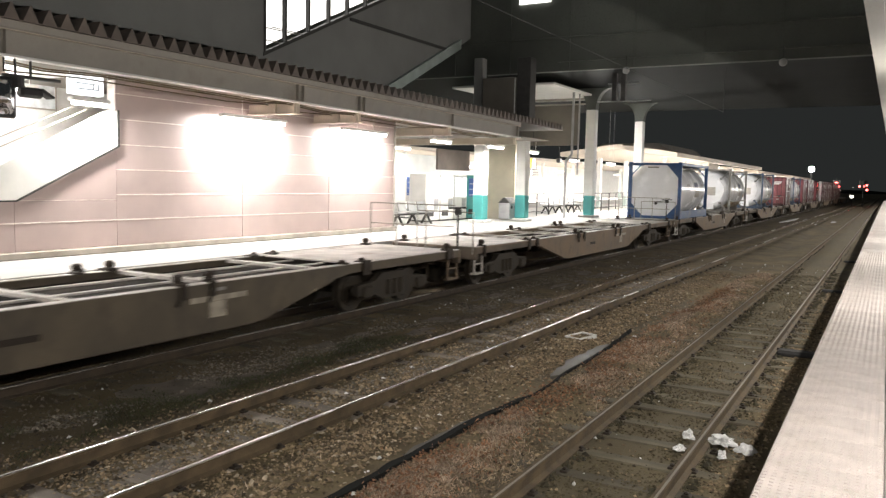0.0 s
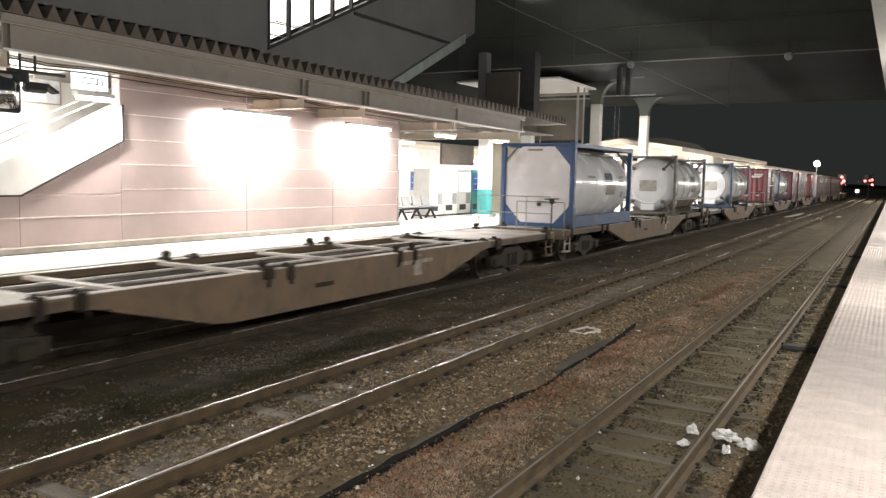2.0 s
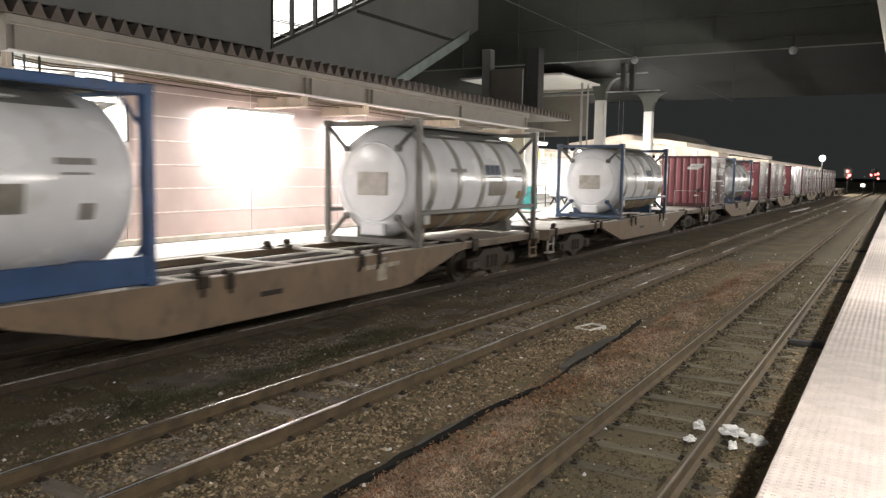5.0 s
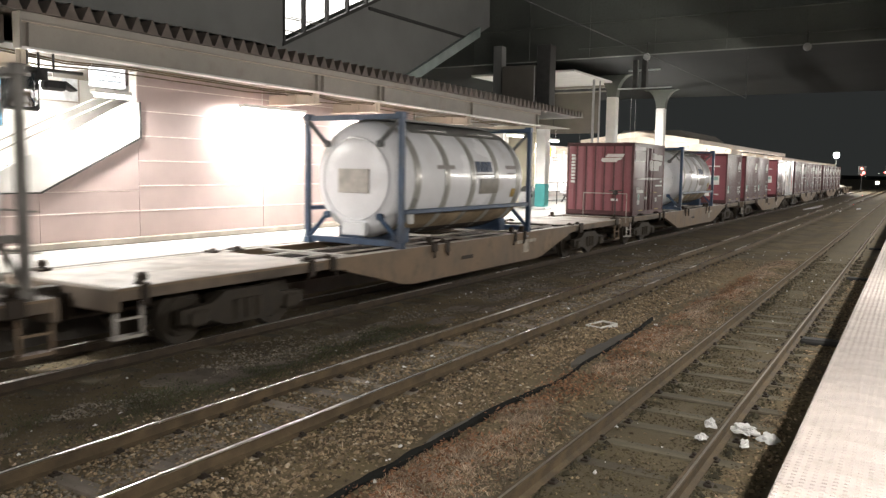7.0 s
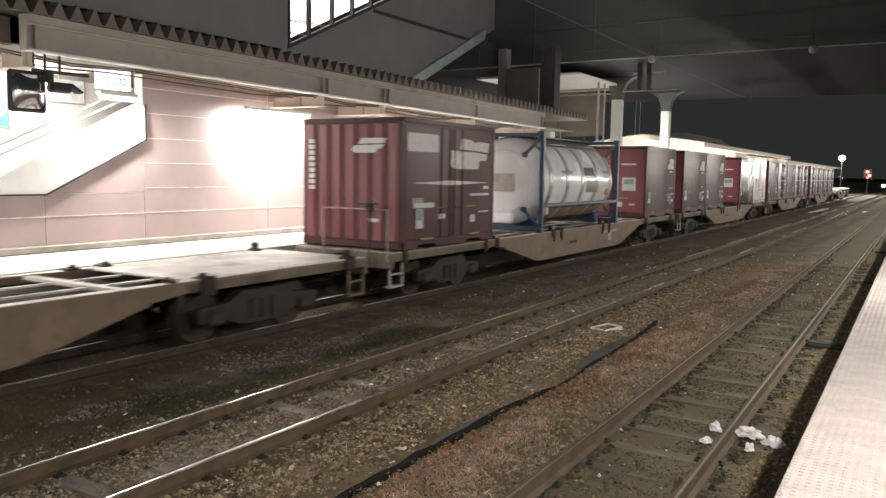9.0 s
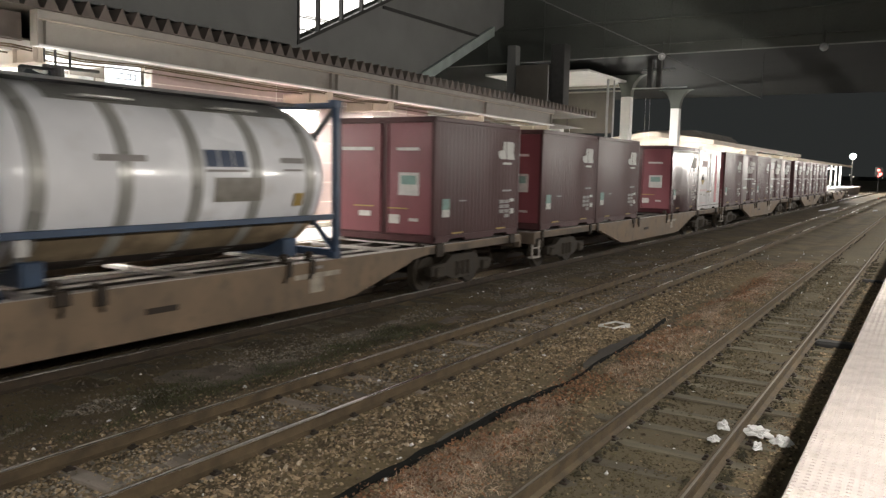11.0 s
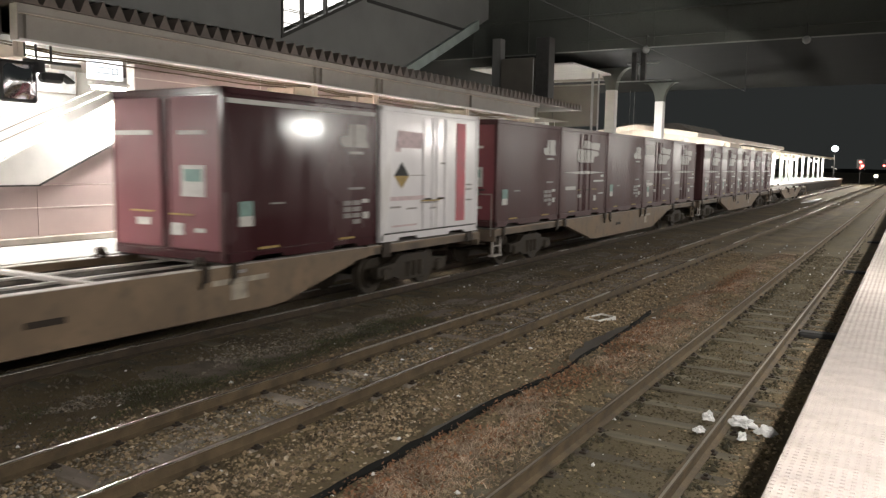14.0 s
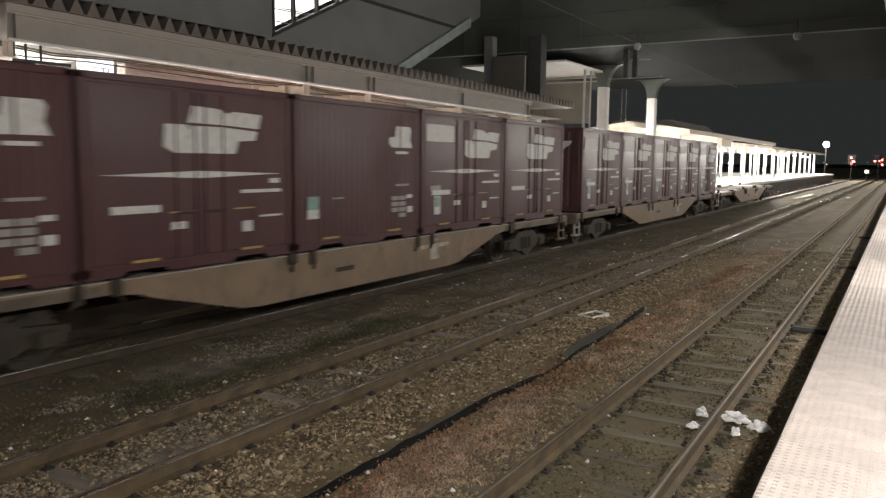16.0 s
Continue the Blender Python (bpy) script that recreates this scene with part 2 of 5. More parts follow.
# ---- mesh building ----
class Build:
    """Collects boxes, tubes and prisms into one mesh."""

    def __init__(self):
        self.v, self.f = [], []

    def add(self, verts, faces):
        k = len(self.v)
        self.v += [tuple(p) for p in verts]
        self.f += [tuple(i + k for i in q) for q in faces]
        return self

    def box(self, x0, x1, y0, y1, z0, z1):
        x0, x1 = sorted((x0, x1))
        y0, y1 = sorted((y0, y1))
        z0, z1 = sorted((z0, z1))
        return self.add([(x, y, z) for x in (x0, x1) for y in (y0, y1) for z in (z0, z1)],
                        [(0, 1, 3, 2), (4, 6, 7, 5), (0, 4, 5, 1), (2, 3, 7, 6), (0, 2, 6, 4), (1, 5, 7, 3)])

    def cbox(self, x0, x1, y0, y1, z0, z1, c=0.01):
        """A box with chamfered edges."""
        x0, x1 = sorted((x0, x1))
        y0, y1 = sorted((y0, y1))
        z0, z1 = sorted((z0, z1))
        c = min(c, 0.45 * (x1 - x0), 0.45 * (y1 - y0), 0.45 * (z1 - z0))
        bm = bmesh.new()
        for x, sx in ((x0, 1), (x1, -1)):
            for y, sy in ((y0, 1), (y1, -1)):
                for z, sz in ((z0, 1), (z1, -1)):
                    bm.verts.new((x, y + sy * c, z + sz * c))
                    bm.verts.new((x + sx * c, y, z + sz * c))
                    bm.verts.new((x + sx * c, y + sy * c, z))
        bmesh.ops.convex_hull(bm, input=bm.verts[:])
        bmesh.ops.dissolve_limit(bm, angle_limit=0.01, verts=bm.verts[:], edges=bm.edges[:])
        bm.verts.index_update()
        self.add([v.co[:] for v in bm.verts], [[v.index for v in f.verts] for f in bm.faces])
        bm.free()
        return self

    def tube(self, a, b, r, seg=10, r2=None, caps=True):
        a, b = Vector(a), Vector(b)
        q = (b - a).to_track_quat("Z", "Y")
        r2 = r if r2 is None else r2
        ring = [(math.cos(2 * math.pi * i / seg), math.sin(2 * math.pi * i / seg)) for i in range(seg)]
        vs = [a + q @ Vector((r * x, r * y, 0)) for x, y in ring] + [b + q @ Vector((r2 * x, r2 * y, 0)) for x, y in ring]
        fs = [(i, (i + 1) % seg, seg + (i + 1) % seg, seg + i) for i in range(seg)]
        if caps:
            fs += [tuple(range(seg))[::-1], tuple(range(seg, 2 * seg))]
        return self.add(vs, fs)

    def path(self, pts, r, seg=8):
        for a, b in zip(pts, pts[1:]):
            self.tube(a, b, r, seg)
        return self

    def prism(self, pts, axis, lo, hi):
        """A flat outline drawn out along an axis: x (pts are y, z), y (x, z) or z (x, y)."""
        put = {"x": lambda p, d: (d, p[0], p[1]), "y": lambda p, d: (p[0], d, p[1]), "z": lambda p, d: (p[0], p[1], d)}[axis]
        k = len(pts)
        return self.add([put(p, lo) for p in pts] + [put(p, hi) for p in pts],
                        [tuple(range(k))[::-1], tuple(range(k, 2 * k))] + [(i, (i + 1) % k, k + (i + 1) % k, k + i) for i in range(k)])

    def lathe(self, prof, axis_y, x, z, seg=32):
        """A profile of (y, radius) turned round a line along y through x, z."""
        k = len(prof)
        vs = [(x + r * math.cos(2 * math.pi * i / seg), axis_y + y, z + r * math.sin(2 * math.pi * i / seg)) for y, r in prof for i in range(seg)]
        fs = [(j * seg + i, j * seg + (i + 1) % seg, (j + 1) * seg + (i + 1) % seg, (j + 1) * seg + i) for j in range(k - 1) for i in range(seg)]
        fs += [tuple(range(seg))[::-1], tuple(range((k - 1) * seg, k * seg))]
        return self.add(vs, fs)

    def mesh(self, name, mat, smooth=False):
        me = bpy.data.meshes.new(name)
        me.from_pydata(self.v, [], self.f)
        bm = bmesh.new()
        bm.from_mesh(me)
        bmesh.ops.recalc_face_normals(bm, faces=bm.faces[:])
        bm.to_mesh(me)
        bm.free()
        me.materials.append(mat)
        if smooth:
            for p in me.polygons:
                p.use_smooth = True
            me.set_sharp_from_angle(angle=radians(35))
        return me


def part(name, b, mat, parent=None, label="", smooth=False, at=None):
    ob = new(name, b.mesh(name, M[mat] if isinstance(mat, str) else mat, smooth))
    if parent:
        ob.parent = parent
    if at:
        ob.location = at
    if label:
        ob["label"] = label
    return ob


def thing(name, label, category, group="", kind="", at=(0, 0, 0)):
    ob = new(name)
    ob.empty_display_size = 0.2
    ob.location = at
    return tagged(ob, label, category, group, kind)


def structure(name, b, mat, label, category="", smooth=False):
    return tagged(part(name, b, mat, smooth=smooth), label, category or name, kind="structure")


# ---- plan: y runs along the tracks, rail tops at z = 0 ----
NEAR_X, MID_X, TRAIN_X = -2.14, -5.86, -9.66
GAUGE = 1.13


# ---- ground ----
def ground_height(x, y):
    """Ballast shoulders between the tracks, with unevenness."""
    z = -0.19
    for c in (NEAR_X, MID_X, TRAIN_X):
        z += (0.012 if c == NEAR_X else 0.036) * math.exp(-((x - c) / 0.7) ** 4) + 0.03 * math.exp(-((abs(x - c) - 1.1) / 0.25) ** 2)
    z += 0.036 * min(1, max(0, (y - 9) / 14)) * math.exp(-((x - NEAR_X) / 0.9) ** 4)
    z += 0.05 * math.exp(-((x + 3.55) / 0.35) ** 2) - 0.03 * math.exp(-((x + 4.15) / 0.2) ** 2)
    if -12 < x < 0 and 1 < y < 40:
        z += 0.022 * noise.noise((x * 2.2, y * 2.2, 0)) + 0.012 * noise.noise((x * 7, y * 7, 3))
    return z


def bed_shade_and_soil(m):
    """Painted shade darkens the bed of the busy train track, fading unevenly away from it."""
    nt = m.node_tree
    n, link = nt.nodes, nt.links.new
    bsdf = n["Principled BSDF"]
    old = bsdf.inputs["Base Color"].links[0].from_socket
    tc, sep, cloud = n.new("ShaderNodeTexCoord"), n.new("ShaderNodeSeparateXYZ"), n.new("ShaderNodeTexNoise")
    cloud.inputs["Scale"].default_value, cloud.inputs["Detail"].default_value = 1.1, 6.0
    link(tc.outputs["Object"], sep.inputs[0])
    link(tc.outputs["Object"], cloud.inputs["Vector"])
    wave = n.new("ShaderNodeMath")
    wave.operation = "MULTIPLY_ADD"
    wave.inputs[1].default_value = 2.4
    link(cloud.outputs["Fac"], wave.inputs[0])
    link(sep.outputs["X"], wave.inputs[2])
    rg = n.new("ShaderNodeMapRange")
    rg.inputs["From Min"].default_value, rg.inputs["From Max"].default_value = -5.6, -7.4
    rg.inputs["To Max"].default_value = 0.15
    link(wave.outputs[0], rg.inputs["Value"])
    mx = n.new("ShaderNodeMix")
    mx.data_type = "RGBA"
    link(rg.outputs[0], mx.inputs[0])
    link(old, mx.inputs[6])
    mx.inputs[7].default_value = (0.07, 0.056, 0.042, 1)
    # dark earthy bed of the little-used near track
    off, away, bed, soil = n.new("ShaderNodeMath"), n.new("ShaderNodeMath"), n.new("ShaderNodeMapRange"), n.new("ShaderNodeMix")
    off.operation, away.operation, soil.data_type = "SUBTRACT", "ABSOLUTE", "RGBA"
    off.inputs[1].default_value = NEAR_X
    link(sep.outputs["X"], off.inputs[0])
    link(off.outputs[0], away.inputs[0])
    link(away.outputs[0], bed.inputs["Value"])
    bed.inputs["From Min"].default_value, bed.inputs["From Max"].default_value = 0.95, 0.6
    bed.inputs["To Max"].default_value = 0.7
    link(bed.outputs[0], soil.inputs[0])
    link(mx.outputs[2], soil.inputs[6])
    soil.inputs[7].default_value = (0.105, 0.086, 0.049, 1)
    link(soil.outputs[2], bsdf.inputs["Base Color"])
    return m


def build_ground():
    xs = [-700, -300, -120, -50, -22, -14] + [-12 + 0.11 * i for i in range(108)] + [0.5, 3, 8, 20, 60, 200, 700]
    ys = [-200, -60, -20, -6, 0] + [2 + 0.12 * i for i in range(170)] + [22.5 + 0.8 * i for i in range(40)] + [60, 80, 120, 180, 300, 600, 1500]
    b = Build()
    b.add([(x, y, ground_height(x, y)) for y in ys for x in xs],
          [(j * len(xs) + i, j * len(xs) + i + 1, (j + 1) * len(xs) + i + 1, (j + 1) * len(xs) + i)
           for j in range(len(ys) - 1) for i in range(len(xs) - 1)])
    return structure("ground", b, bed_shade_and_soil(M["ballast"]), "brown soil and old ballast between the tracks", smooth=True)


build_ground()


def scatter_stones(name, label, count, place, lo, hi, mat, seed):
    """Loose stones joined into one mesh; place(rng) gives x, y."""
    rng = random.Random(seed)
    b = Build()
    base = [(1, 0, 0), (-1, 0, 0), (0, 1, 0), (0, -1, 0), (0, 0, 1), (0, 0, -1)]
    face = [(0, 2, 4), (2, 1, 4), (1, 3, 4), (3, 0, 4), (2, 0, 5), (1, 2, 5), (3, 1, 5), (0, 3, 5)]
    for _ in range(count):
        x, y = place(rng)
        r = rng.uniform(lo, hi) * (1.0 if rng.random() < 0.85 else 1.6)
        a = rng.uniform(0, 6.3)
        ca, sa = math.cos(a), math.sin(a)
        sx, sy, sz = r * rng.uniform(0.7, 1.3), r * rng.uniform(0.6, 1.1), r * rng.uniform(0.45, 0.85)
        tx, ty = rng.uniform(-0.4, 0.4), rng.uniform(-0.4, 0.4)
        z = ground_height(x, y) + sz * 0.35
        vs = []
        for px, py, pz in base:
            qx, qy, qz = px * sx + tx * pz * r, py * sy + ty * pz * r, pz * sz
            vs.append((x + ca * qx - sa * qy, y + sa * qx + ca * qy, z + qz))
        b.add(vs, face)
    me = bpy.data.meshes.new(name)
    me.from_pydata(b.v, [], b.f)
    me.materials.append(M[mat])
    return tagged(new(name, me), label, "gravel", kind="stuff")


def near_place(rng):
    while True:
        x, y = rng.uniform(-7.3, -1.0), 2.5 + 24 * rng.random() ** 1.5
        if x < -6.8 and rng.random() < 0.6:
            continue
        if abs(x + 4.1) < 0.16 and rng.random() < 0.85:
            continue
        if abs(x - NEAR_X) < 0.75 and rng.random() < 0.93:
            continue
        return x, y


scatter_stones("ballast_gravel", "loose brown and grey ballast stones between the rails", 52000, near_place, 0.009, 0.022, "stone", 3)
scatter_stones("packed_gravel", "grey-brown ballast half burying the middle sleepers", 5500,
               lambda rng: (rng.gauss(MID_X, 0.33), 3 + 24 * rng.random() ** 1.5), 0.010, 0.024, "greystone", 13)
# Dark stones continue the painted shade along the train track.
scatter_stones("dusty_gravel", "ballast coloured dark for the train's shade beside the busy track", 11000,
               lambda rng: (rng.uniform(-10.6, -6.7), 4 + 26 * rng.random() ** 1.4), 0.008, 0.022, "shadestone", 14)


def shoulder_place(rng):
    while True:
        x, y = rng.gauss(-7.95, 0.34), 4 + 30 * rng.random() ** 1.3
        if noise.noise((x * 1.6, y * 0.55, 4.0)) > 0.02:
            return x, y


scatter_stones("shoulder_gravel", "pale grey dusty ballast along the shoulder of the busy track", 9000,
               shoulder_place, 0.007, 0.021, "greystone", 19)


def clod_place(rng):
    while True:
        x, y = rng.gauss(NEAR_X, 0.55), 3 + 24 * rng.random() ** 1.3
        if x < -1.0 and noise.noise((x * 2.0, y * 1.2, 7.0)) > -0.25:
            return x, y


def heap_place(rng):
    x = NEAR_X + rng.choice((-1, 1)) * GAUGE / 2 + rng.choice((-1, 1)) * abs(rng.gauss(0.10, 0.05))
    while True:
        y = 3 + 26 * rng.random() ** 1.3
        if noise.noise((x * 3.0, y * 3.5, 11.0)) > -0.15:
            return x, y


scatter_stones("rail_side_soil", "dark soil and moss heaped against the near rails", 5000, heap_place, 0.012, 0.034, "moss", 16)
scatter_stones("soil_clods", "dark crumbly soil clods lying over the near sleepers", 22000, clod_place, 0.004, 0.017, "clod", 15)


M["silt"] = material("dried_grey_silt", (0.205, 0.175, 0.145), 0.9, scale=2.5, vary=0.35, fine=40, bump=0.25, dirt=(0.12, 0.10, 0.08), dirt_amount=0.5, dirt_scale=3.0)


def silt_patches(count, place, seed):
    """Thin uneven sheets of dried silt, joined."""
    rng = random.Random(seed)
    b = Build()
    for _ in range(count):
        x, y = place(rng)
        rx, ry = rng.uniform(0.10, 0.30), rng.uniform(0.25, 0.9)
        k = 18
        ring = []
        for i in range(k):
            a = 2 * math.pi * i / k
            r = 1 + 0.8 * noise.noise((x * 3 + math.cos(a) * 1.3, y * 3 + math.sin(a) * 1.3, 1.5))
            ring.append((x + rx * r * math.cos(a), y + ry * r * math.sin(a)))
        v = [(x, y, ground_height(x, y) + 0.008)] + [(px, py, ground_height(px, py) + 0.004) for px, py in ring] + [(px, py, ground_height(px, py) - 0.03) for px, py in ring]
        b.add(v, [(0, 1 + i, 1 + (i + 1) % k) for i in range(k)] + [(1 + i, 1 + k + i, 1 + k + (i + 1) % k, 1 + (i + 1) % k) for i in range(k)])
    return tagged(part("silt_patches", b, "silt"), "flat patches of dried grey silt over the ballast", "silt", kind="stuff")


silt_patches(46, lambda rng: (rng.uniform(-8.3, -6.9), 6 + 24 * rng.random()) if rng.random() < 0.6 else (MID_X + rng.uniform(-0.35, 0.35), 4 + 18 * rng.random()), 21)


# ---- tracks ----
def rail_profile(cx):
    return [(cx - 0.062, -0.150), (cx + 0.062, -0.150), (cx + 0.062, -0.140), (cx + 0.012, -0.122), (cx + 0.009, -0.045),
            (cx + 0.032, -0.034), (cx + 0.033, -0.004), (cx - 0.033, -0.004), (cx - 0.032, -0.034), (cx - 0.009, -0.045),
            (cx - 0.012, -0.122), (cx - 0.062, -0.140)]


SLEEPER = Build().cbox(-1.0, 1.0, -0.105, 0.105, -0.16, 0.0, 0.015).mesh("sleeper", M["sleeper"])
DUSTY_SLEEPER = Build().cbox(-0.68, 0.68, -0.105, 0.105, -0.16, 0.0, 0.015).mesh("sleeper", M["dustysleeper"])
CLIP = Build().cbox(-0.04, 0.04, -0.05, 0.05, 0.0, 0.02, 0.01).cbox(-0.02, 0.02, -0.025, 0.025, 0.018, 0.045, 0.01).mesh("rail_clip", M["lock"])


def build_track(x, label, head, y0, y1, pieces, clips):
    t = thing("railway_track", label, "railway track", "station tracks", at=(x, 0, 0))
    if x == NEAR_X:
        t.matrix_basis = pose(x, 7, 0, 0, 0, 0.36) @ pose(0, -7, 0)
    for side in (-1, 1):
        c = side * GAUGE / 2
        rail = part("rail", Build().prism(rail_profile(c), "y", -40, 300), "darkrail" if x == TRAIN_X else "rust", t, "rusty steel rail")
        if head == "dullhead":
            q, w = c + 0.008, 0.011
            crown = [(q - w, -0.006), (q + w, -0.006), (q + w, -0.001), (q + w - 0.004, 0.0), (q - w + 0.004, 0.0), (q - w, -0.001)]
        else:
            crown = [(c - 0.006, -0.006), (c + 0.030, -0.013), (c + 0.0345, -0.013), (c + 0.0338, -0.008), (c + 0.031, -0.004),
                     (c + 0.026, -0.0012), (c + 0.016, 0.0), (c + 0.004, 0.0), (c - 0.006, -0.0010)]
        part("rail_head", Build().prism(crown, "y", -40, 300), head, rail, "worn running surface")
    rng = random.Random(int(abs(x) * 100))
    y, n = y0, 0
    while y < y1 and n < pieces:
        dusty = x == MID_X and y < 24
        s = new("sleeper", DUSTY_SLEEPER if dusty else SLEEPER)
        s.parent = t
        s.matrix_basis = pose(rng.uniform(-0.04, 0.04), y, (-0.138 if dusty else -0.152) + rng.uniform(-0.022, 0.002), 0, 0, rng.uniform(-1.2, 1.2))
        if clips and n < clips:
            for side in (-1, 1):
                for k in (-1, 1):
                    c = new("rail_clip", CLIP)
                    c.parent = s
                    c.location = (side * GAUGE / 2 + k * 0.10, 0, 0.0)
        y += 0.66 + rng.uniform(-0.03, 0.03)
        n += 1
    return t


build_track(NEAR_X, "rusty little-used track beside the platform edge", "dullhead", -6.9, 85, 132, 75)
build_track(MID_X, "middle track with shiny worn rail heads", "railhead", -6.6, 85, 132, 55)
build_track(TRAIN_X, "track under the passing freight train", "railhead", -6.6, 95, 132, 0)

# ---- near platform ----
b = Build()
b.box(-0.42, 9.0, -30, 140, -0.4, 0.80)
near_platform = structure("platform_near", b, "darkconcrete", "dark station platform wall below the edge", "platform")
b = Build()
b.box(-0.53, 9.0, -30, 140, 0.80, 0.955)
part("coping", b, "concrete", near_platform, "concrete platform edge beam")
near_platform.matrix_basis = pose(0, 6, 0, 0, 0, 0.42) @ pose(0, -6, 0)
SLAB_L = 0.60


def slab_mesh(studs):
    """A paving slab, with worn low studs in a square grid where they can be told apart."""
    b = Build().cbox(0.003, SLAB_L - 0.003, 0.003, SLAB_L - 0.003, 0.0, 0.046, 0.006)
    for i in range(12 if studs else 0):
        for j in range(12):
            x, y, w, h = 0.025 + 0.05 * i, 0.025 + 0.05 * j, 0.014, 0.0065
            v = [(x - w, y - w, 0.0455), (x + w, y - w, 0.0455), (x + w, y + w, 0.0455), (x - w, y + w, 0.0455)]
            v += [(px + 0.004 * (1 if px < x else -1), py + 0.004 * (1 if py < y else -1), 0.046 + h) for px, py, _ in v[:4]]
            b.add(v, [(4, 5, 6, 7), (0, 1, 5, 4), (1, 2, 6, 5), (2, 3, 7, 6), (3, 0, 4, 7)])
    return b.mesh("paving_slab", M["paver"])


STUDDED_SLAB, PLAIN_SLAB = slab_mesh(True), slab_mesh(False)
rng = random.Random(8)
for i in range(110):
    for j, x in enumerate((-0.565, 0.035, 0.635)):
        if j == 2 and i > 60:
            continue
        s = new("paving_slab", STUDDED_SLAB if i < 36 else PLAIN_SLAB)
        s.parent = near_platform
        s.matrix_basis = pose(x, 1.2 + i * SLAB_L + (0.3 if j == 1 else 0), 0.955 + rng.uniform(-0.002, 0.002))
b = Build()
b.box(-0.565, 1.235, 1.2 + 110 * SLAB_L, 140, 0.955, 1.0)
b.box(1.24, 9.0, -30, 140, 0.955, 1.0)
b.box(-0.565, 1.235, -30, 1.197, 0.955, 1.0)
b.box(0.038, 0.632, 1.203, 1.497, 0.955, 1.0)
part("paving", b, "paver", near_platform)

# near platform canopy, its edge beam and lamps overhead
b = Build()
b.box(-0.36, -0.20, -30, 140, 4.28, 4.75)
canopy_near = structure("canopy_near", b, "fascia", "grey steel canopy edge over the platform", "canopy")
part("canopy_roof", Build().box(-0.20, 9.0, -30, 140, 4.62, 4.75), "building", canopy_near)
part("back_wall", Build().box(9.0, 9.2, -30, 140, 0.9, 4.75), "building", canopy_near)


def tube_lamp(y, x, z, watts, length=1.2, roof=4.62, group="platform lamps", label="fluorescent tube lamp glowing under the canopy", bare=False, thick=0.045, colour=(1.0, 0.965, 0.91), tilt=0):
    t = thing("tube_lamp", label, "lamp", group, at=(x, y, z))
    part("housing", Build().cbox(-0.09, 0.09, -length / 2 - 0.05, length / 2 + 0.05, 0.03, 0.10, 0.01), "white", t)
    part("tube", Build().tube((0, -length / 2, 0), (0, length / 2, 0), thick, 10), "tube", t, "glowing fluorescent tube")
    for dy in (-0.4, 0.4):
        part("rod", Build().tube((0, dy, 0.09), (0, dy, roof - z + 0.03), 0.007, 6), "white", t)
    if bare:
        ends = (-0.38, 0.38) if length > 1.1 and x > 0 and y < 25 else (0,)
        for dy in ends:
            point_lamp("tube_light", x, y + dy, z - 0.11, watts / len(ends), colour, 0.04)
    else:
        area_lamp("tube_light", x, y, z - 0.05, 0.16, length, watts, colour, (0, tilt, 0))
    return t


for k in range(18):
    tube_lamp(-4.2 + 8.2 * k, 0.78, 3.76, 620 if k == 0 else 412, bare=True, colour=(1.0, 0.945, 0.87))

# ---- far platform ----
b = Build()
b.box(-20.0, -11.35, -30, 148, -0.4, 0.80)
far_platform = structure("platform_far", b, "darkconcrete", "opposite island platform with a bright pale floor", "platform")
part("platform_floor", Build().box(-20.0, -11.2, -30, 148, 0.80, 1.0), "farfloor", far_platform, "pale lit platform surface")

# ---- pink panelled wall with the stair opening ----
WALL_X = -13.5
b = Build()
b.box(WALL_X - 0.25, WALL_X - 0.03, 10.40, 20.40, 1.0, 4.5)
b.box(WALL_X - 0.25, WALL_X - 0.03, -8, 10.40, 1.0, 2.05)
b.prism([(8.28, 2.05), (10.40, 2.05), (10.40, 3.11)], "x", WALL_X - 0.25, WALL_X - 0.03)
wall = structure("wall_pink", b, "joint", "pale pink panelled wall under the opposite canopy", "wall")
seams = [1.13, 1.645, 2.15, 2.65, 3.15, 3.65, 4.15, 4.46]
for z0, z1 in zip(seams, seams[1:]):
    for y0, y1 in ((10.40, 13.9), (13.9, 17.2), (17.2, 20.40)):
        part("panel", Build().cbox(WALL_X - 0.03, WALL_X, y0 + 0.004, y1 - 0.004, z0 + 0.006, z1 - 0.006, 0.004), "pink", wall)
for z0, z1 in ((1.13, 1.645), (1.645, 2.05)):
    for y0, y1 in ((-8, 0.3), (0.3, 4.4), (4.4, 8.28), (8.28, 10.40)):
        part("panel", Build().cbox(WALL_X - 0.03, WALL_X, y0 + 0.004, y1 - 0.004, z0 + 0.006, z1 - 0.006, 0.004), "pink", wall)
part("panel", Build().prism([(8.30, 2.056), (10.396, 2.056), (10.396, 3.10)], "x", WALL_X - 0.03, WALL_X), "pink", wall)
for z in seams[1:-1]:
    y0 = 10.42 if z > 2.05 else -8
    part("cover_strip", Build().cbox(WALL_X, WALL_X + 0.006, y0, 20.38, z - 0.010, z + 0.010, 0.003), "joint", wall, "pale cover strip over a panel joint")
part("kerb", Build().cbox(WALL_X - 0.03, WALL_X + 0.12, -8, 20.40, 1.012, 1.125, 0.012), "kerbstone", wall, "pale worn base kerb")
part("kerb_joint", Build().box(WALL_X - 0.03, WALL_X + 0.11, -8, 20.40, 1.0, 1.012), "steel", wall, "dark open joint under the kerb")
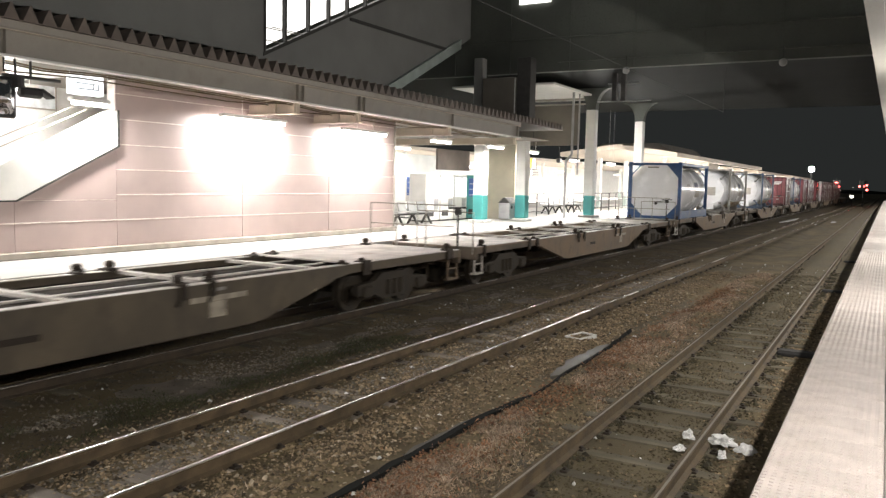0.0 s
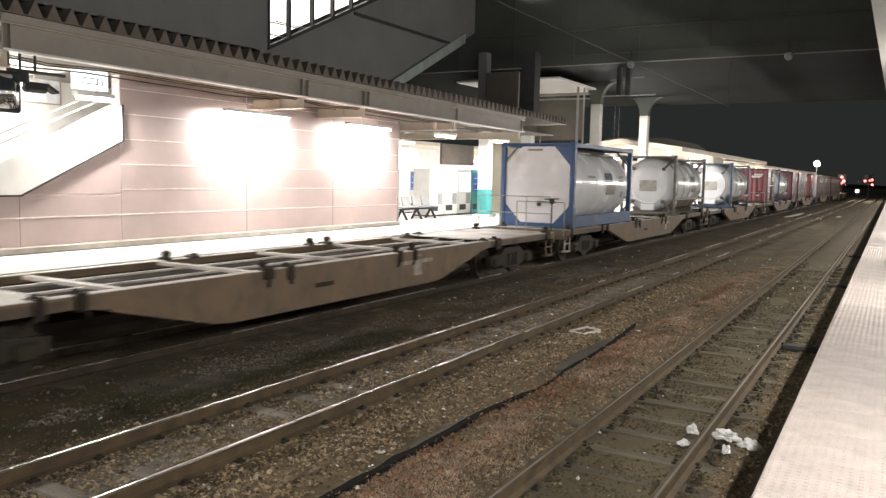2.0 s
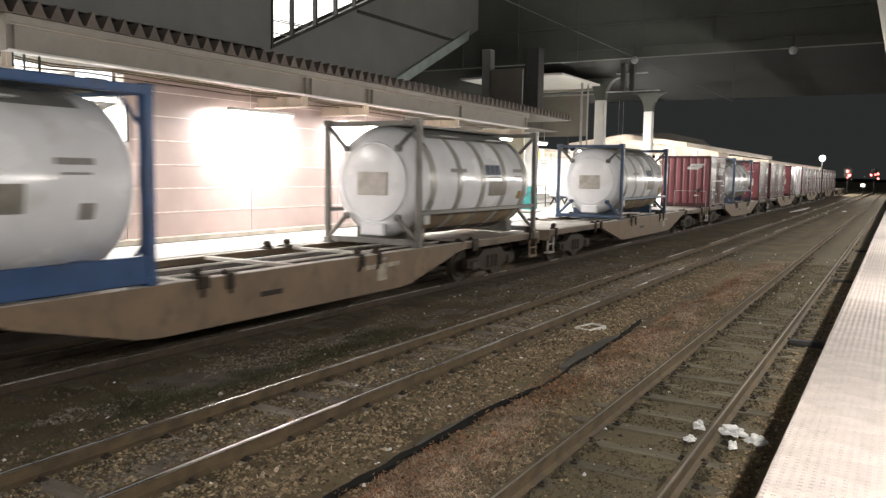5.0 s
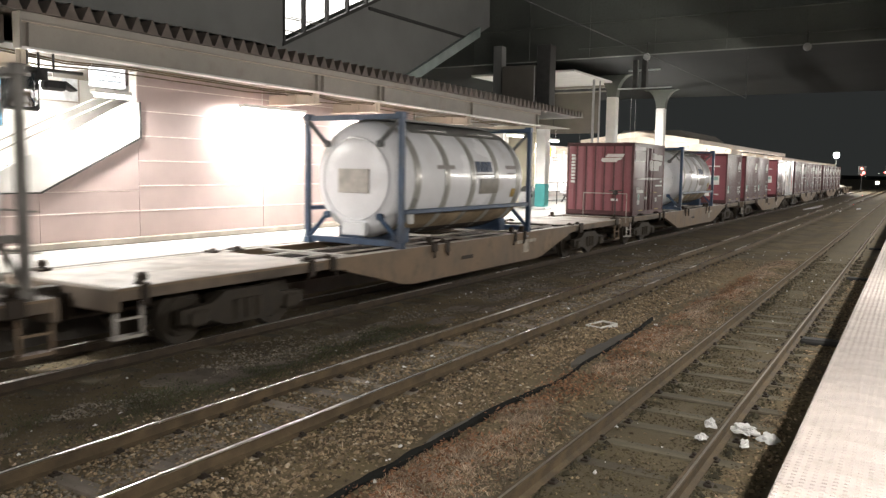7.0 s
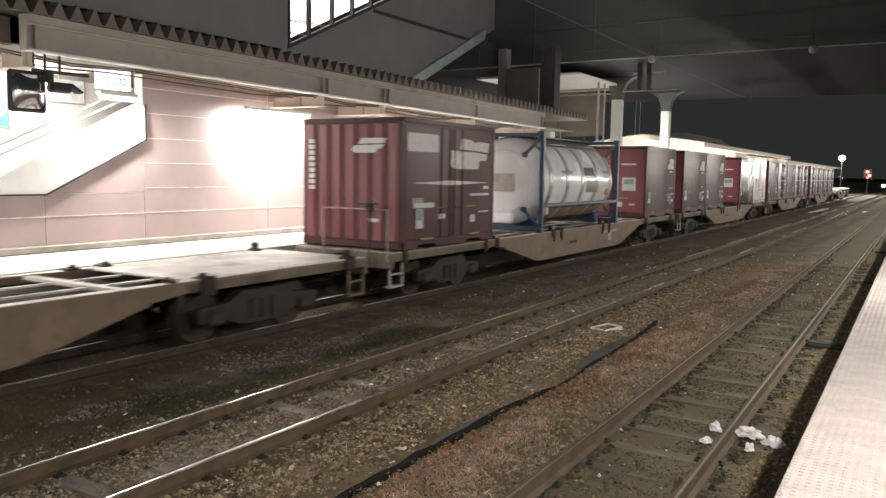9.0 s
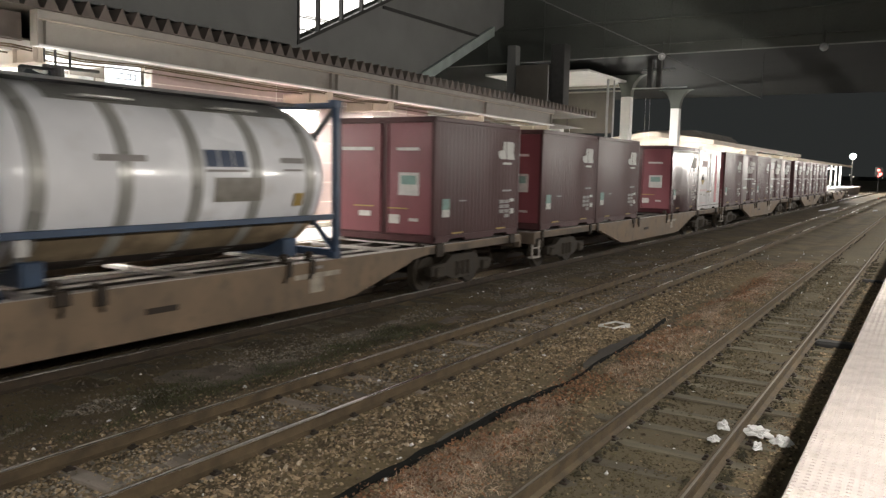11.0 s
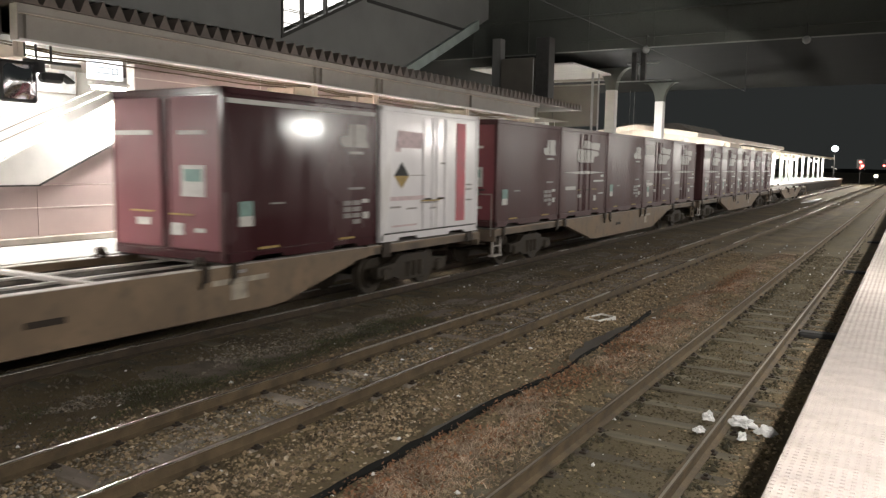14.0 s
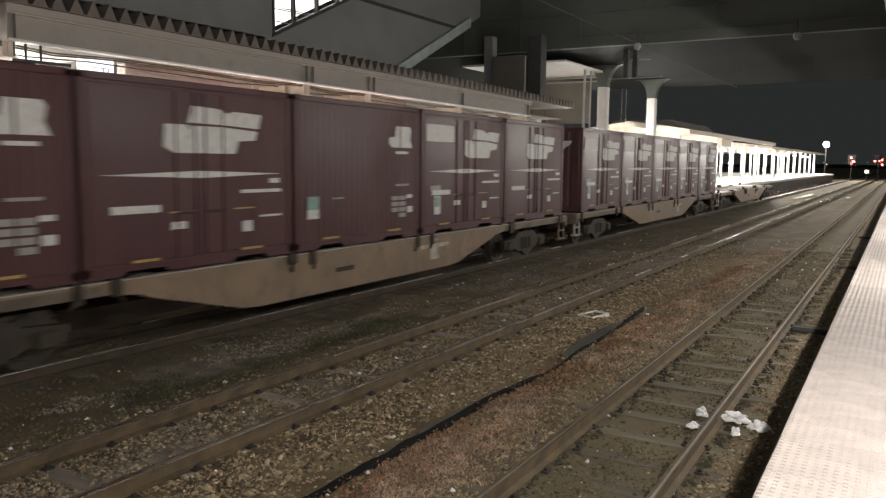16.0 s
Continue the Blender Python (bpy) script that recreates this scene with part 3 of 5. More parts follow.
part("end_trim", Build().box(WALL_X - 0.25, WALL_X + 0.02, 20.40, 20.46, 1.0, 4.4), "greybeam", wall)

# stair enclosure behind the opening
stair = tagged(thing("staircase", "white-lit staircase rising behind the pink wall", "staircase"), kind="structure")
part("balustrade", Build().prism([(6.88, 2.06), (8.28, 2.06), (10.40, 3.12), (10.40, 3.81), (10.2, 3.81), (9.9, 3.66)], "x", WALL_X - 0.02, WALL_X + 0.05), "white", stair,
     "white sloped stair flank")
part("flank_trim", Build().prism([(4.0, 2.03), (8.29, 2.03), (10.435, 3.10), (10.435, 3.82), (10.40, 3.82), (10.40, 3.12), (8.28, 2.06), (4.0, 2.06)], "x", WALL_X - 0.03, WALL_X + 0.07), "steel", stair)
for off in (0.0, 0.17):
    part("handrail", Build().tube((WALL_X - 0.15, 6.0, 1.99 + off), (WALL_X - 0.15, 10.2, 3.95 + off), 0.016), "greybeam", stair)
part("back_wall", Build().box(-16.2, -16.0, -8, 17, 1.0, 6.0), "white", stair)
steps = Build()
for i in range(24):
    steps.box(-15.9, -13.9, 6.2 + 0.36 * i, 6.58 + 0.36 * i, 1.0, 1.17 + 0.17 * i)
part("steps", steps, "concrete", stair)
part("stair_ceiling", Build().box(-16.0, -13.6, 0, 10.4, 4.42, 4.5), "white", stair)


# ---- opposite canopy: falls gently along the platform for drainage ----
CX = -12.0
b = Build()
b.box(CX - 0.012, CX + 0.012, 7.12, 26.3, 4.36, 4.86)
b.box(CX - 0.10, CX + 0.10, 7.12, 26.3, 4.862, 4.88)
canopy = structure("canopy_opposite", b, "greybeam", "grey steel edge beam of the opposite canopy", "canopy")
canopy.matrix_basis = pose(0, 7.12, 4.36, -0.43) @ pose(0, -7.12, -4.36)
part("gutter_fascia", Build().prism([(CX + 0.014, 4.745), (CX + 0.07, 4.745), (CX + 0.075, 4.760), (CX + 0.085, 4.772), (CX + 0.10, 4.860), (CX + 0.014, 4.860)], "y", 7.12, 26.3), "greybeam", canopy, "weathered grey gutter fascia")
# Beige gives the lip its lit line by colour.
part("gutter_lip", Build().cbox(CX + 0.014, CX + 0.095, 7.10, 26.3, 4.730, 4.744, 0.004), "beige", canopy, "gutter lip coloured pale as if lit")
part("inner_beam", Build().box(CX - 0.45, CX - 0.35, -10, 7.10, 4.42, 4.86), "roof", canopy, "dark brown set-back beam")
# White instead of beam grey: bounced light on the flange, put into its colour.
part("lower_flange", Build().cbox(CX - 0.10, CX + 0.10, 7.12, 26.3, 4.325, 4.359, 0.004), "white", canopy, "bottom flange coloured white for the lamp light it catches")
part("end_plate", Build().cbox(CX - 0.10, CX + 0.10, 7.09, 7.118, 4.33, 4.88, 0.004), "greybeam", canopy)
for y in (7.25, 14.05, 14.25, 16.45, 16.65, 21.3, 26.1):
    part("stiffener", Build().box(CX + 0.013, CX + 0.09, y - 0.012, y + 0.012, 4.36, 4.728), "greybeam", canopy)
PITCH = 0.3125
teeth = 128
b = Build()
zig = []
for i in range(teeth):
    y = -9.7365 + i * PITCH
    zig += [(y, 4.900), (y + PITCH * 0.10, 4.900), (y + PITCH * 0.465, 5.14), (y + PITCH * 0.535, 5.14), (y + PITCH * 0.90, 4.900)]
b.prism(zig + [(-9.7365 + teeth * PITCH, 4.900), (-9.7365 + teeth * PITCH, 4.886), (-9.7365, 4.886)], "x", CX - 8.0, CX + 0.16)
part("folded_roof", b, "roof", canopy, "folded metal roof sheet with toothed edge")
for y in (2.5, 7.2, 14.15, 16.55, 21.3, 26.1):
    part("cross_beam", Build().cbox(CX - 7.5, CX - 0.03, y - 0.03, y + 0.03, 4.10, 4.32, 0.006), "beige", canopy, "beige cross beam")
    part("beam_flange", Build().cbox(CX - 7.5, CX + 0.02, y - 0.11, y + 0.11, 4.075, 4.10, 0.005), "beige", canopy, "beige bottom flange")
    for dx in (-0.05, -0.62):
        part("stiffener", Build().box(CX + dx - 0.012, CX + dx, y - 0.10, y + 0.10, 4.10, 4.32), "beige", canopy)
part("ceiling_lining", Build().box(CX - 7.8, CX - 0.3, -10, 30, 4.44, 4.46), "lining", canopy)
b = Build()
for dx, z in ((-0.14, 4.28), (-0.18, 4.25), (-0.9, 4.27)):
    b.path([(CX + dx, -10 + 1.2 * i, z - 0.035 * (i % 2) + 0.02 * (i % 3)) for i in range(30)], 0.014, 6)
part("conduit", b, "rust", canopy)

for y, watts in ((-3.0, 380), (4.0, 430), (9.6, 150)):
    tube_lamp(y, WALL_X + 0.3, 3.86, watts, 0.7, roof=4.40 if y > 7 else 4.5)
for y, watts in ((13.86, 285), (18.3, 255)):
    tube_lamp(y, WALL_X + 0.42, 3.86, watts, 2.0, roof=4.40, tilt=22)
for y in (6.6, 9.3):
    tube_lamp(y, -15.2, 4.2, 70, 1.0, roof=4.42, bare=True)
for x, y in ((-13.1, 22.6), (-13.0, 26.5), (-13.5, 31.0), (-17.5, 20.0), (-17.5, 27.0)):
    tube_lamp(y, x, 3.85, 170 if x > -16 else 170, roof=4.40)

# ---- stair tower above the canopy ----
TX = -16.0
low = lambda y: 5.95 + 0.47 * (y - 24.3)
win = lambda y: 6.12 + 0.46 * (y - 17.36)
b = Build()
b.prism([(4, 4.9), (17.36, 4.9), (17.36, 12.0), (4, 12.0)], "x", TX - 0.3, TX)
b.prism([(17.36, 4.9), (22.2, 4.96), (29.9, low(29.9)), (29.9, 12.0), (29.4, 12.0), (29.4, win(29.4)), (17.36, win(17.36))], "x", TX - 0.3, TX)
b.prism([(25.0, win(25.0)), (29.4, win(29.4)), (29.4, 12.0), (25.0, 12.0)], "x", TX - 0.3, TX)
tower = structure("stair_tower", b, "building", "dark grey clad stair tower over the platform", "building")
tower_window = part("window", Build().prism([(17.36, 6.12), (25.0, win(25.0)), (25.0, 12.0), (17.36, 12.0)], "x", TX - 0.9, TX - 0.8), "window", tower, "brightly lit stair window")
for y in (17.36, 18.25, 19.32, 20.32, 21.3, 22.3, 23.3):
    part("mullion", Build().box(TX - 0.1, TX + 0.03, y - 0.04, y + 0.04, win(y) - 0.02, 12.0), "steel", tower_window)
part("sill", Build().prism([(17.3, 6.04), (25.0, win(25.0) - 0.08), (25.0, win(25.0) + 0.03), (17.3, 6.15)], "x", TX - 0.1, TX + 0.04), "steel", tower_window)
part("stringer", Build().prism([(22.0, low(22.0) - 0.1), (28.9, low(28.9) - 0.1), (28.9, low(28.9) + 0.28), (22.0, low(22.0) + 0.28)], "x", TX - 0.2, TX + 0.12), "paleteal", tower, "pale sloped stair beam")
for y0, z0 in ((17.4, 6.62), (17.4, 6.98), (18.2, 7.05)):
    part("stair_rail", Build().tube((TX - 0.5, y0, z0), (TX - 0.5, 25.0, z0 + 0.02 * (25.0 - y0)), 0.018, 6), "greybeam", tower_window)
part("flashing", Build().box(TX, TX + 0.06, 21.4, 28.7, 7.78, 7.88), "steel", tower)

# ---- bridge across the tracks ----
def haunch(half, z0, z1, reach):
    """A column head that flares on both sides in quarter circles."""
    arc = [(half + reach * (1 - math.cos(a)), z0 + (z1 - z0) * math.sin(a)) for a in [math.pi / 2 * i / 8 for i in range(9)]]
    return Build().prism(arc + [(-x, z) for x, z in arc[::-1]], "y", -0.2, 0.2)


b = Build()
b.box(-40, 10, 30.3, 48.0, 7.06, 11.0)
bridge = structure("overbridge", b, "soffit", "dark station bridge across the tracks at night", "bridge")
part("front_cladding", Build().box(-40, 10, 30.0, 30.297, 7.05, 11.0), "bridgeface", bridge, "grimy dark cladding of the bridge side")
for x, y in ((-12.63, 35.95), (-12.42, 43.2)):
    col = tagged(thing("bridge_column", "tall white square column with a teal painted base", "column", "bridge columns", at=(x, y, 1.0)))
    part("shaft", Build().cbox(-0.23, 0.23, -0.21, 0.21, 1.02, 5.05, 0.03), "white", col)
    part("capital", haunch(0.23, 5.05, 6.05, 0.7), "bridgeface", col, "curved dull head joining the beam")
    part("teal_band", Build().cbox(-0.215, 0.215, -0.215, 0.215, 0.10, 1.02, 0.03), "teal", col, "teal painted base")
    part("plinth", Build().cbox(-0.4, 0.4, -0.4, 0.4, 0, 0.10, 0.02), "concrete", col)
for x, y in ((-14.0, 27.3), (-13.45, 30.0)):
    col = tagged(thing("canopy_column", "white square canopy column with a teal painted base", "column", "canopy columns", at=(x, y, 1.0)))
    part("shaft", Build().cbox(-0.22, 0.22, -0.22, 0.22, 1.05, 3.3, 0.03), "white", col)
    part("teal_band", Build().cbox(-0.225, 0.225, -0.225, 0.225, 0.10, 1.05, 0.03), "teal", col, "teal painted base")
    part("plinth", Build().cbox(-0.34, 0.34, -0.34, 0.34, 0, 0.10, 0.02), "white", col)


# ---- things on the opposite platform ----
M["vendblue"] = material("vending_blue", (0.05, 0.13, 0.45), 0.4, scale=3, vary=0.15, bump=0)
M["vendlit"] = material("vending_lit_panel", (0.9, 0.92, 0.95), 0.3, bump=0, glow=1.2, glow_colour=(0.9, 0.95, 1.0))
M["greyplastic"] = material("grey_seat_plastic", (0.36, 0.36, 0.36), 0.5, scale=4, vary=0.15, bump=0.02)
M["beigewall"] = material("beige_wall", (0.55, 0.50, 0.38), 0.7, scale=1.5, vary=0.1, fine=40, bump=0.05)
M["signyellow"] = material("lit_yellow_sign", (0.8, 0.5, 0.05), 0.5, bump=0, glow=0.9, glow_colour=(1.0, 0.65, 0.1))
M["signalred"] = material("signal_red_light", (1, 0.1, 0.08), 0.4, bump=0, glow=9.0, glow_colour=(1.0, 0.10, 0.09))
M["mastwhite"] = material("mast_white_light", (1, 1, 1), 0.4, bump=0, glow=40.0, glow_colour=(0.95, 1.0, 0.95))
M["town"] = material("far_town_light", (1, 0.9, 0.7), 0.4, bump=0, glow=2.0, glow_colour=(1.0, 0.92, 0.8))
M["poster"] = material("pale_poster", (0.7, 0.72, 0.74), 0.4, scale=6, vary=0.2, bump=0)
M["posterblue"] = material("blue_poster", (0.10, 0.38, 0.62), 0.4, scale=9, vary=0.5, bump=0, dirt=(0.45, 0.16, 0.13), dirt_amount=0.45, dirt_scale=4)
M["hill"] = material("night_hill", (0.03, 0.032, 0.03), 0.9, scale=0.02, vary=0.3, bump=0)
M["wet"] = material("wet_dark_strip", (0.095, 0.085, 0.072), 0.6, scale=3, vary=0.4, fine=30, bump=0.3)


def bench(y0, x, seats=4):
    t = thing("platform_bench", "row of grey moulded seats on dark legs", "bench", "platform benches", at=(x, y0, 1.0))
    part("beam", Build().cbox(-0.05, 0.05, -0.1, seats * 0.64 - 0.05, 0.34, 0.40, 0.01), "steel", t)
    for k in range(seats):
        y = 0.2 + 0.64 * k
        part("seat", Build().prism([(-0.24, 0.44), (0.22, 0.42), (0.24, 0.45), (-0.20, 0.48), (-0.28, 0.80), (-0.32, 0.80)], "y", y - 0.24, y + 0.24), "greyplastic", t)
    for k in (0, (seats - 1) / 2, seats - 1):
        y = 0.2 + 0.64 * k
        part("leg", Build().prism([(-0.25, 0.0), (-0.18, 0.0), (0.0, 0.30), (0.18, 0.0), (0.25, 0.0), (0.05, 0.36), (-0.05, 0.36)], "y", y - 0.03, y + 0.03), "steel", t)
    return t


bench(22.55, -14.85)
bench(37.6, -15.6)
bench(40.4, -15.6)


def vending(y, x, mat, label, shown="vendlit"):
    t = thing("vending_machine", label, "vending machine", "vending machines", at=(x, y, 1.0))
    part("cabinet", Build().cbox(-0.75, 0, 0, 1.05, 0.05, 1.83, 0.02), mat, t)
    part("base", Build().box(-0.72, -0.03, 0.03, 1.02, 0, 0.05), "steel", t)
    part("display", Build().cbox(0.0, 0.02, 0.08, 0.97, 0.95, 1.70, 0.005), shown, t, "lit display window")
    for k in range(3):
        part("shelf_row", Build().box(0.02, 0.03, 0.12, 0.93, 1.0 + 0.23 * k, 1.03 + 0.23 * k), "poster", t)
    part("slot_panel", Build().cbox(0.0, 0.015, 0.62, 0.95, 0.45, 0.88, 0.005), "greyplastic", t)
    part("outlet", Build().cbox(0.0, 0.02, 0.1, 0.6, 0.2, 0.42, 0.005), "steel", t)
    return t


vending(25.5, -15.4, "white", "white vending machine with a lit display")
vending(26.62, -15.4, "white", "white vending machine with a lit display")
vending(27.74, -15.4, "white", "white vending machine with a lit display")
vending(28.86, -15.4, "teal", "teal and white vending machine beside a column", "vendblue")
vending(27.2, -17.4, "white", "white vending machine with blue shelves", "vendblue")

lift = structure("wall_lift", Build().box(-15.75, -13.95, 30.35, 31.6, 1.0, 4.4), "beigewall", "beige lift shaft wall between two columns", "wall")
structure("wall_back", Build().box(-20.6, -20.4, -8, 31, 1.0, 4.6), "white", "pale back wall of the opposite platform", "wall")
kiosk = structure("wall_kiosk", Build().box(-20.0, -18.2, 27.5, 34.0, 1.0, 3.7), "white", "white kiosk block under the canopy", "wall")
part("kiosk_window", Build().box(-18.2, -18.17, 28.2, 33.4, 2.0, 2.9), "vendlit", kiosk)
board = structure("dark_board", Build().cbox(-15.35, -15.25, 26.1, 28.7, 3.0, 3.8, 0.02), "roof", "dark brown hanging board under the canopy", "sign")


def litter_bin(y, x):
    t = thing("litter_bin", "steel litter bin with a sloped lid", "bin", at=(x, y, 1.0))
    part("body", Build().cbox(-0.25, 0.25, 0, 0.75, 0.06, 0.72, 0.02), "greyplastic", t)
    part("lid", Build().prism([(-0.27, 0.72), (0.27, 0.72), (0.02, 0.95), (-0.02, 0.95)], "y", -0.02, 0.77), "steel", t, "sloped dark lid")
    part("hole", Build().tube((0.25, 0.2, 0.55), (0.262, 0.2, 0.55), 0.08, 14).tube((0.25, 0.55, 0.55), (0.262, 0.55, 0.55), 0.08, 14), "cable", t)


litter_bin(29.35, -13.95)


def fence(y0, y1, x):
    t = thing("platform_railing", "dark tube railing on the platform", "railing", "platform railings", at=(x, y0, 1.0))
    n = max(1, round((y1 - y0) / 1.4))
    for k in range(n + 1):
        part("post", Build().tube((0, (y1 - y0) * k / n, 0), (0, (y1 - y0) * k / n, 1.05), 0.025, 8), "steel", t)
    for z in (1.05, 0.62, 0.2):
        part("rail", Build().tube((0, 0, z), (0, y1 - y0, z), 0.02, 8), "steel", t)


fence(32.0, 36.5, -14.9)
fence(45.0, 52.0, -15.5)

sign = thing("hanging_sign", "small yellow lit sign hung from the canopy", "sign", at=(-15.4, 35.5, 3.3))
part("panel", Build().cbox(-0.04, 0.04, -0.2, 0.2, 0, 0.45, 0.01), "signyellow", sign)
part("rod", Build().tube((0, 0, 0.45), (0, 0, 3.4), 0.015, 6), "steel", sign)

# ---- long canopy further along the opposite platform ----
far = Build()
far.prism([(-12.0, 4.35), (-11.7, 4.35), (-11.7, 4.62), (-15.5, 5.15), (-19.3, 4.62), (-19.3, 4.35), (-19.0, 4.35), (-15.5, 4.85)], "y", 49.0, 84.0)
far.prism([(-12.3, 4.05), (-12.0, 4.05), (-12.0, 4.30), (-15.5, 4.70), (-19.0, 4.30), (-19.0, 4.05), (-18.7, 4.05), (-15.5, 4.45)], "y", 84.0, 140.0)
far_canopy = structure("canopy_far", far, "beige", "long pale canopy further down the opposite platform", "canopy")
part("roof_gable", Build().prism([(-13.0, 4.9), (-13.6, 5.35), (-17.4, 5.35), (-18.2, 4.9)], "y", 52.0, 62.0), "greybeam", far_canopy, "low raised roof section")
part("hung_box", Build().cbox(-12.2, -11.8, 59.0, 62.5, 3.75, 4.3, 0.03), "beige", far_canopy)
first_col = None
for k in range(15):
    y = 52 + 6.0 * k
    for x in (-13.2, -17.6):
        m = pose(x, y, 1.0)
        if first_col is None:
            first_col = thing("platform_column", "slim white canopy column with a teal base", "column", "far canopy columns", at=(x, y, 1.0))
            part("shaft", Build().cbox(-0.13, 0.13, -0.13, 0.13, 0.75, 3.35, 0.02), "white", first_col)
            part("teal_band", Build().cbox(-0.135, 0.135, -0.135, 0.135, 0.0, 0.75, 0.02), "paleteal", first_col)
        else:
            copy_thing(first_col, m)
for k in range(11):
    tube_lamp(54 + 8 * k, -13.9, 3.72, 1850, 1.6, roof=4.55 if k < 4 else 4.2, thick=0.11, bare=True)
for y, watts in ((38.5, 850), (44.5, 1050)):
    tube_lamp(y, -14.4, 3.75, watts, 1.2, roof=6.72, bare=True)

# ---- bridge details over the tracks ----
part("lit_soffit", Build().box(-17.5, -12.62, 31.1, 36.55, 6.70, 6.78), "white", bridge, "pale underside over the platform")
part("hung_rail", Build().box(-17.5, -12.62, 36.56, 36.85, 6.60, 6.78).box(-17.5, -12.9, 36.7, 36.8, 6.40, 6.46), "greybeam", bridge, "grey beam along the pale slab")
part("rear_panel", Build().box(-17.5, -13.65, 37.0, 37.1, 4.45, 6.42), "dimpanel", bridge, "grimy brown panel")
part("side_box", Build().cbox(-14.5, -13.1, 28.2, 29.0, 5.0, 6.66, 0.03), "dimpanel", bridge, "grimy cabinet block on the canopy roof")
part("edge_tube", Build().box(-13.085, -13.06, 28.17, 28.2, 5.25, 6.60), "white", bridge, "thin white edge strip")
part("side_column", Build().cbox(-13.02, -12.46, 28.25, 28.8, 5.0, 7.4, 0.02), "steel", bridge, "dark steel stanchion")
part("post", Build().cbox(-15.0, -14.62, 28.4, 28.8, 5.0, 7.5, 0.02), "building", bridge, "grey post")
part("down_pipe", Build().path([(-12.92, 34.2, 6.7), (-12.92, 34.2, 3.9), (-13.2, 34.2, 3.6), (-13.2, 34.2, 1.0)], 0.06, 8), "greyplastic", bridge)
part("down_pipe", Build().tube((-12.85, 34.8, 6.7), (-12.85, 34.8, 3.0), 0.04, 8), "greyplastic", bridge)
for i in range(12):
    part("face_rib", Build().box(-22 + 2.6 * i, -21.95 + 2.6 * i, 29.96, 30.0, 7.1, 11.0), "bridgeface", bridge)
part("face_pipe", Build().tube((-40, 29.86, 8.4), (10, 29.86, 8.3), 0.04, 8), "bridgeface", bridge)
part("lamp_rail", Build().box(-12, 10, 29.90, 29.995, 7.40, 7.46), "bridgeface", bridge)
for x in (-10.15, -9.78):
    part("hanger", Build().box(x - 0.09, x + 0.09, 31.4, 31.6, 5.95, 7.07), "steel", bridge, "dark steel hanger")
part("hanger_bar", Build().cbox(-10.85, -8.65, 31.42, 31.5, 5.92, 5.96, 0.01).cbox(-10.5, -9.2, 31.62, 31.68, 6.64, 6.70, 0.01), "greyplastic", bridge, "pale bars on the hangers")
part("window_strip", Build().box(-13.78, -12.42, 29.9, 29.97, 9.80, 10.6), "window", bridge, "lit bridge window")


def ceiling_globe(x, y, z):
    t = thing("bridge_lamp", "unlit round lamp on the bridge side", "lamp", "bridge lamps", at=(x, y, z))
    part("globe", Build().lathe([(-0.14, 0.02), (-0.1, 0.1), (0, 0.14), (0.1, 0.1), (0.14, 0.02)], 0, 0, 0, 16), "greyplastic", t, smooth=True)
    part("stem", Build().tube((0, 0, 0.1), (0, 0, 0.54), 0.02, 6).tube((0, 0, 0.53), (0, 0.32, 0.53), 0.02, 6), "steel", t)


for x in (-9.13, -3.63):
    ceiling_globe(x, 29.6, 6.89)

# ---- small fittings by the stair ----
t = thing("camera_cluster", "black surveillance camera on a dark bracket under the canopy", "camera", at=(-12.06, 7.62, 3.76))
part("bracket", Build().cbox(-0.05, 0.05, -0.35, 0.6, 0.27, 0.32, 0.01).tube((0, -0.15, 0.3), (0, -0.15, 0.56), 0.02, 8).tube((0, 0.1, 0.3), (0, 0.1, 0.56), 0.02, 8), "steel", t)
part("body", Build().cbox(-0.09, 0.09, -0.1, 0.28, -0.02, 0.14, 0.04).tube((0, -0.12, 0.12), (0, -0.12, 0.28), 0.1, 12), "cable", t)
part("visor", Build().prism([(0.25, 0.14), (0.45, 0.02), (0.43, -0.01), (0.25, 0.08)], "x", -0.1, 0.1), "cable", t)
t = thing("mirror", "dark-framed platform mirror beside the stair", "mirror", at=(-12.06, 7.28, 3.45))
part("frame", Build().cbox(-0.05, 0.04, -0.42, 0.19, -0.06, 0.58, 0.06), "cable", t)
dome = [(0.035 + 0.14 * (1 - u * u) * (1 - v * v), -0.115 + 0.26 * u, 0.26 + 0.27 * v) for u in (-1, -0.75, -0.5, -0.25, 0, 0.25, 0.5, 0.75, 1) for v in (-1, -0.75, -0.5, -0.25, 0, 0.25, 0.5, 0.75, 1)]
part("glass", Build().add(dome, [(9 * i + j, 9 * i + j + 1, 9 * i + j + 10, 9 * i + j + 9) for i in range(8) for j in range(8)]), "mirror", t, "silvery convex mirror glass", smooth=True)
part("arm", Build().tube((0, 0, 0.55), (0, 0, 0.9), 0.02, 8), "steel", t)
t = thing("exit_sign", "white lit box sign with dark edging", "sign", at=(-13.3, 9.25, 4.02))
part("box", Build().cbox(-0.08, 0.08, 0, 0.68, 0, 0.36, 0.01), "vendlit", t)
part("edging", Build().box(0.08, 0.09, 0.10, 0.55, 0.10, 0.115).box(0.08, 0.09, 0.10, 0.55, 0.20, 0.215).box(0.08, 0.09, 0.44, 0.455, 0.115, 0.20).box(0.08, 0.09, 0.55, 0.565, 0.10, 0.215), "steel", t)
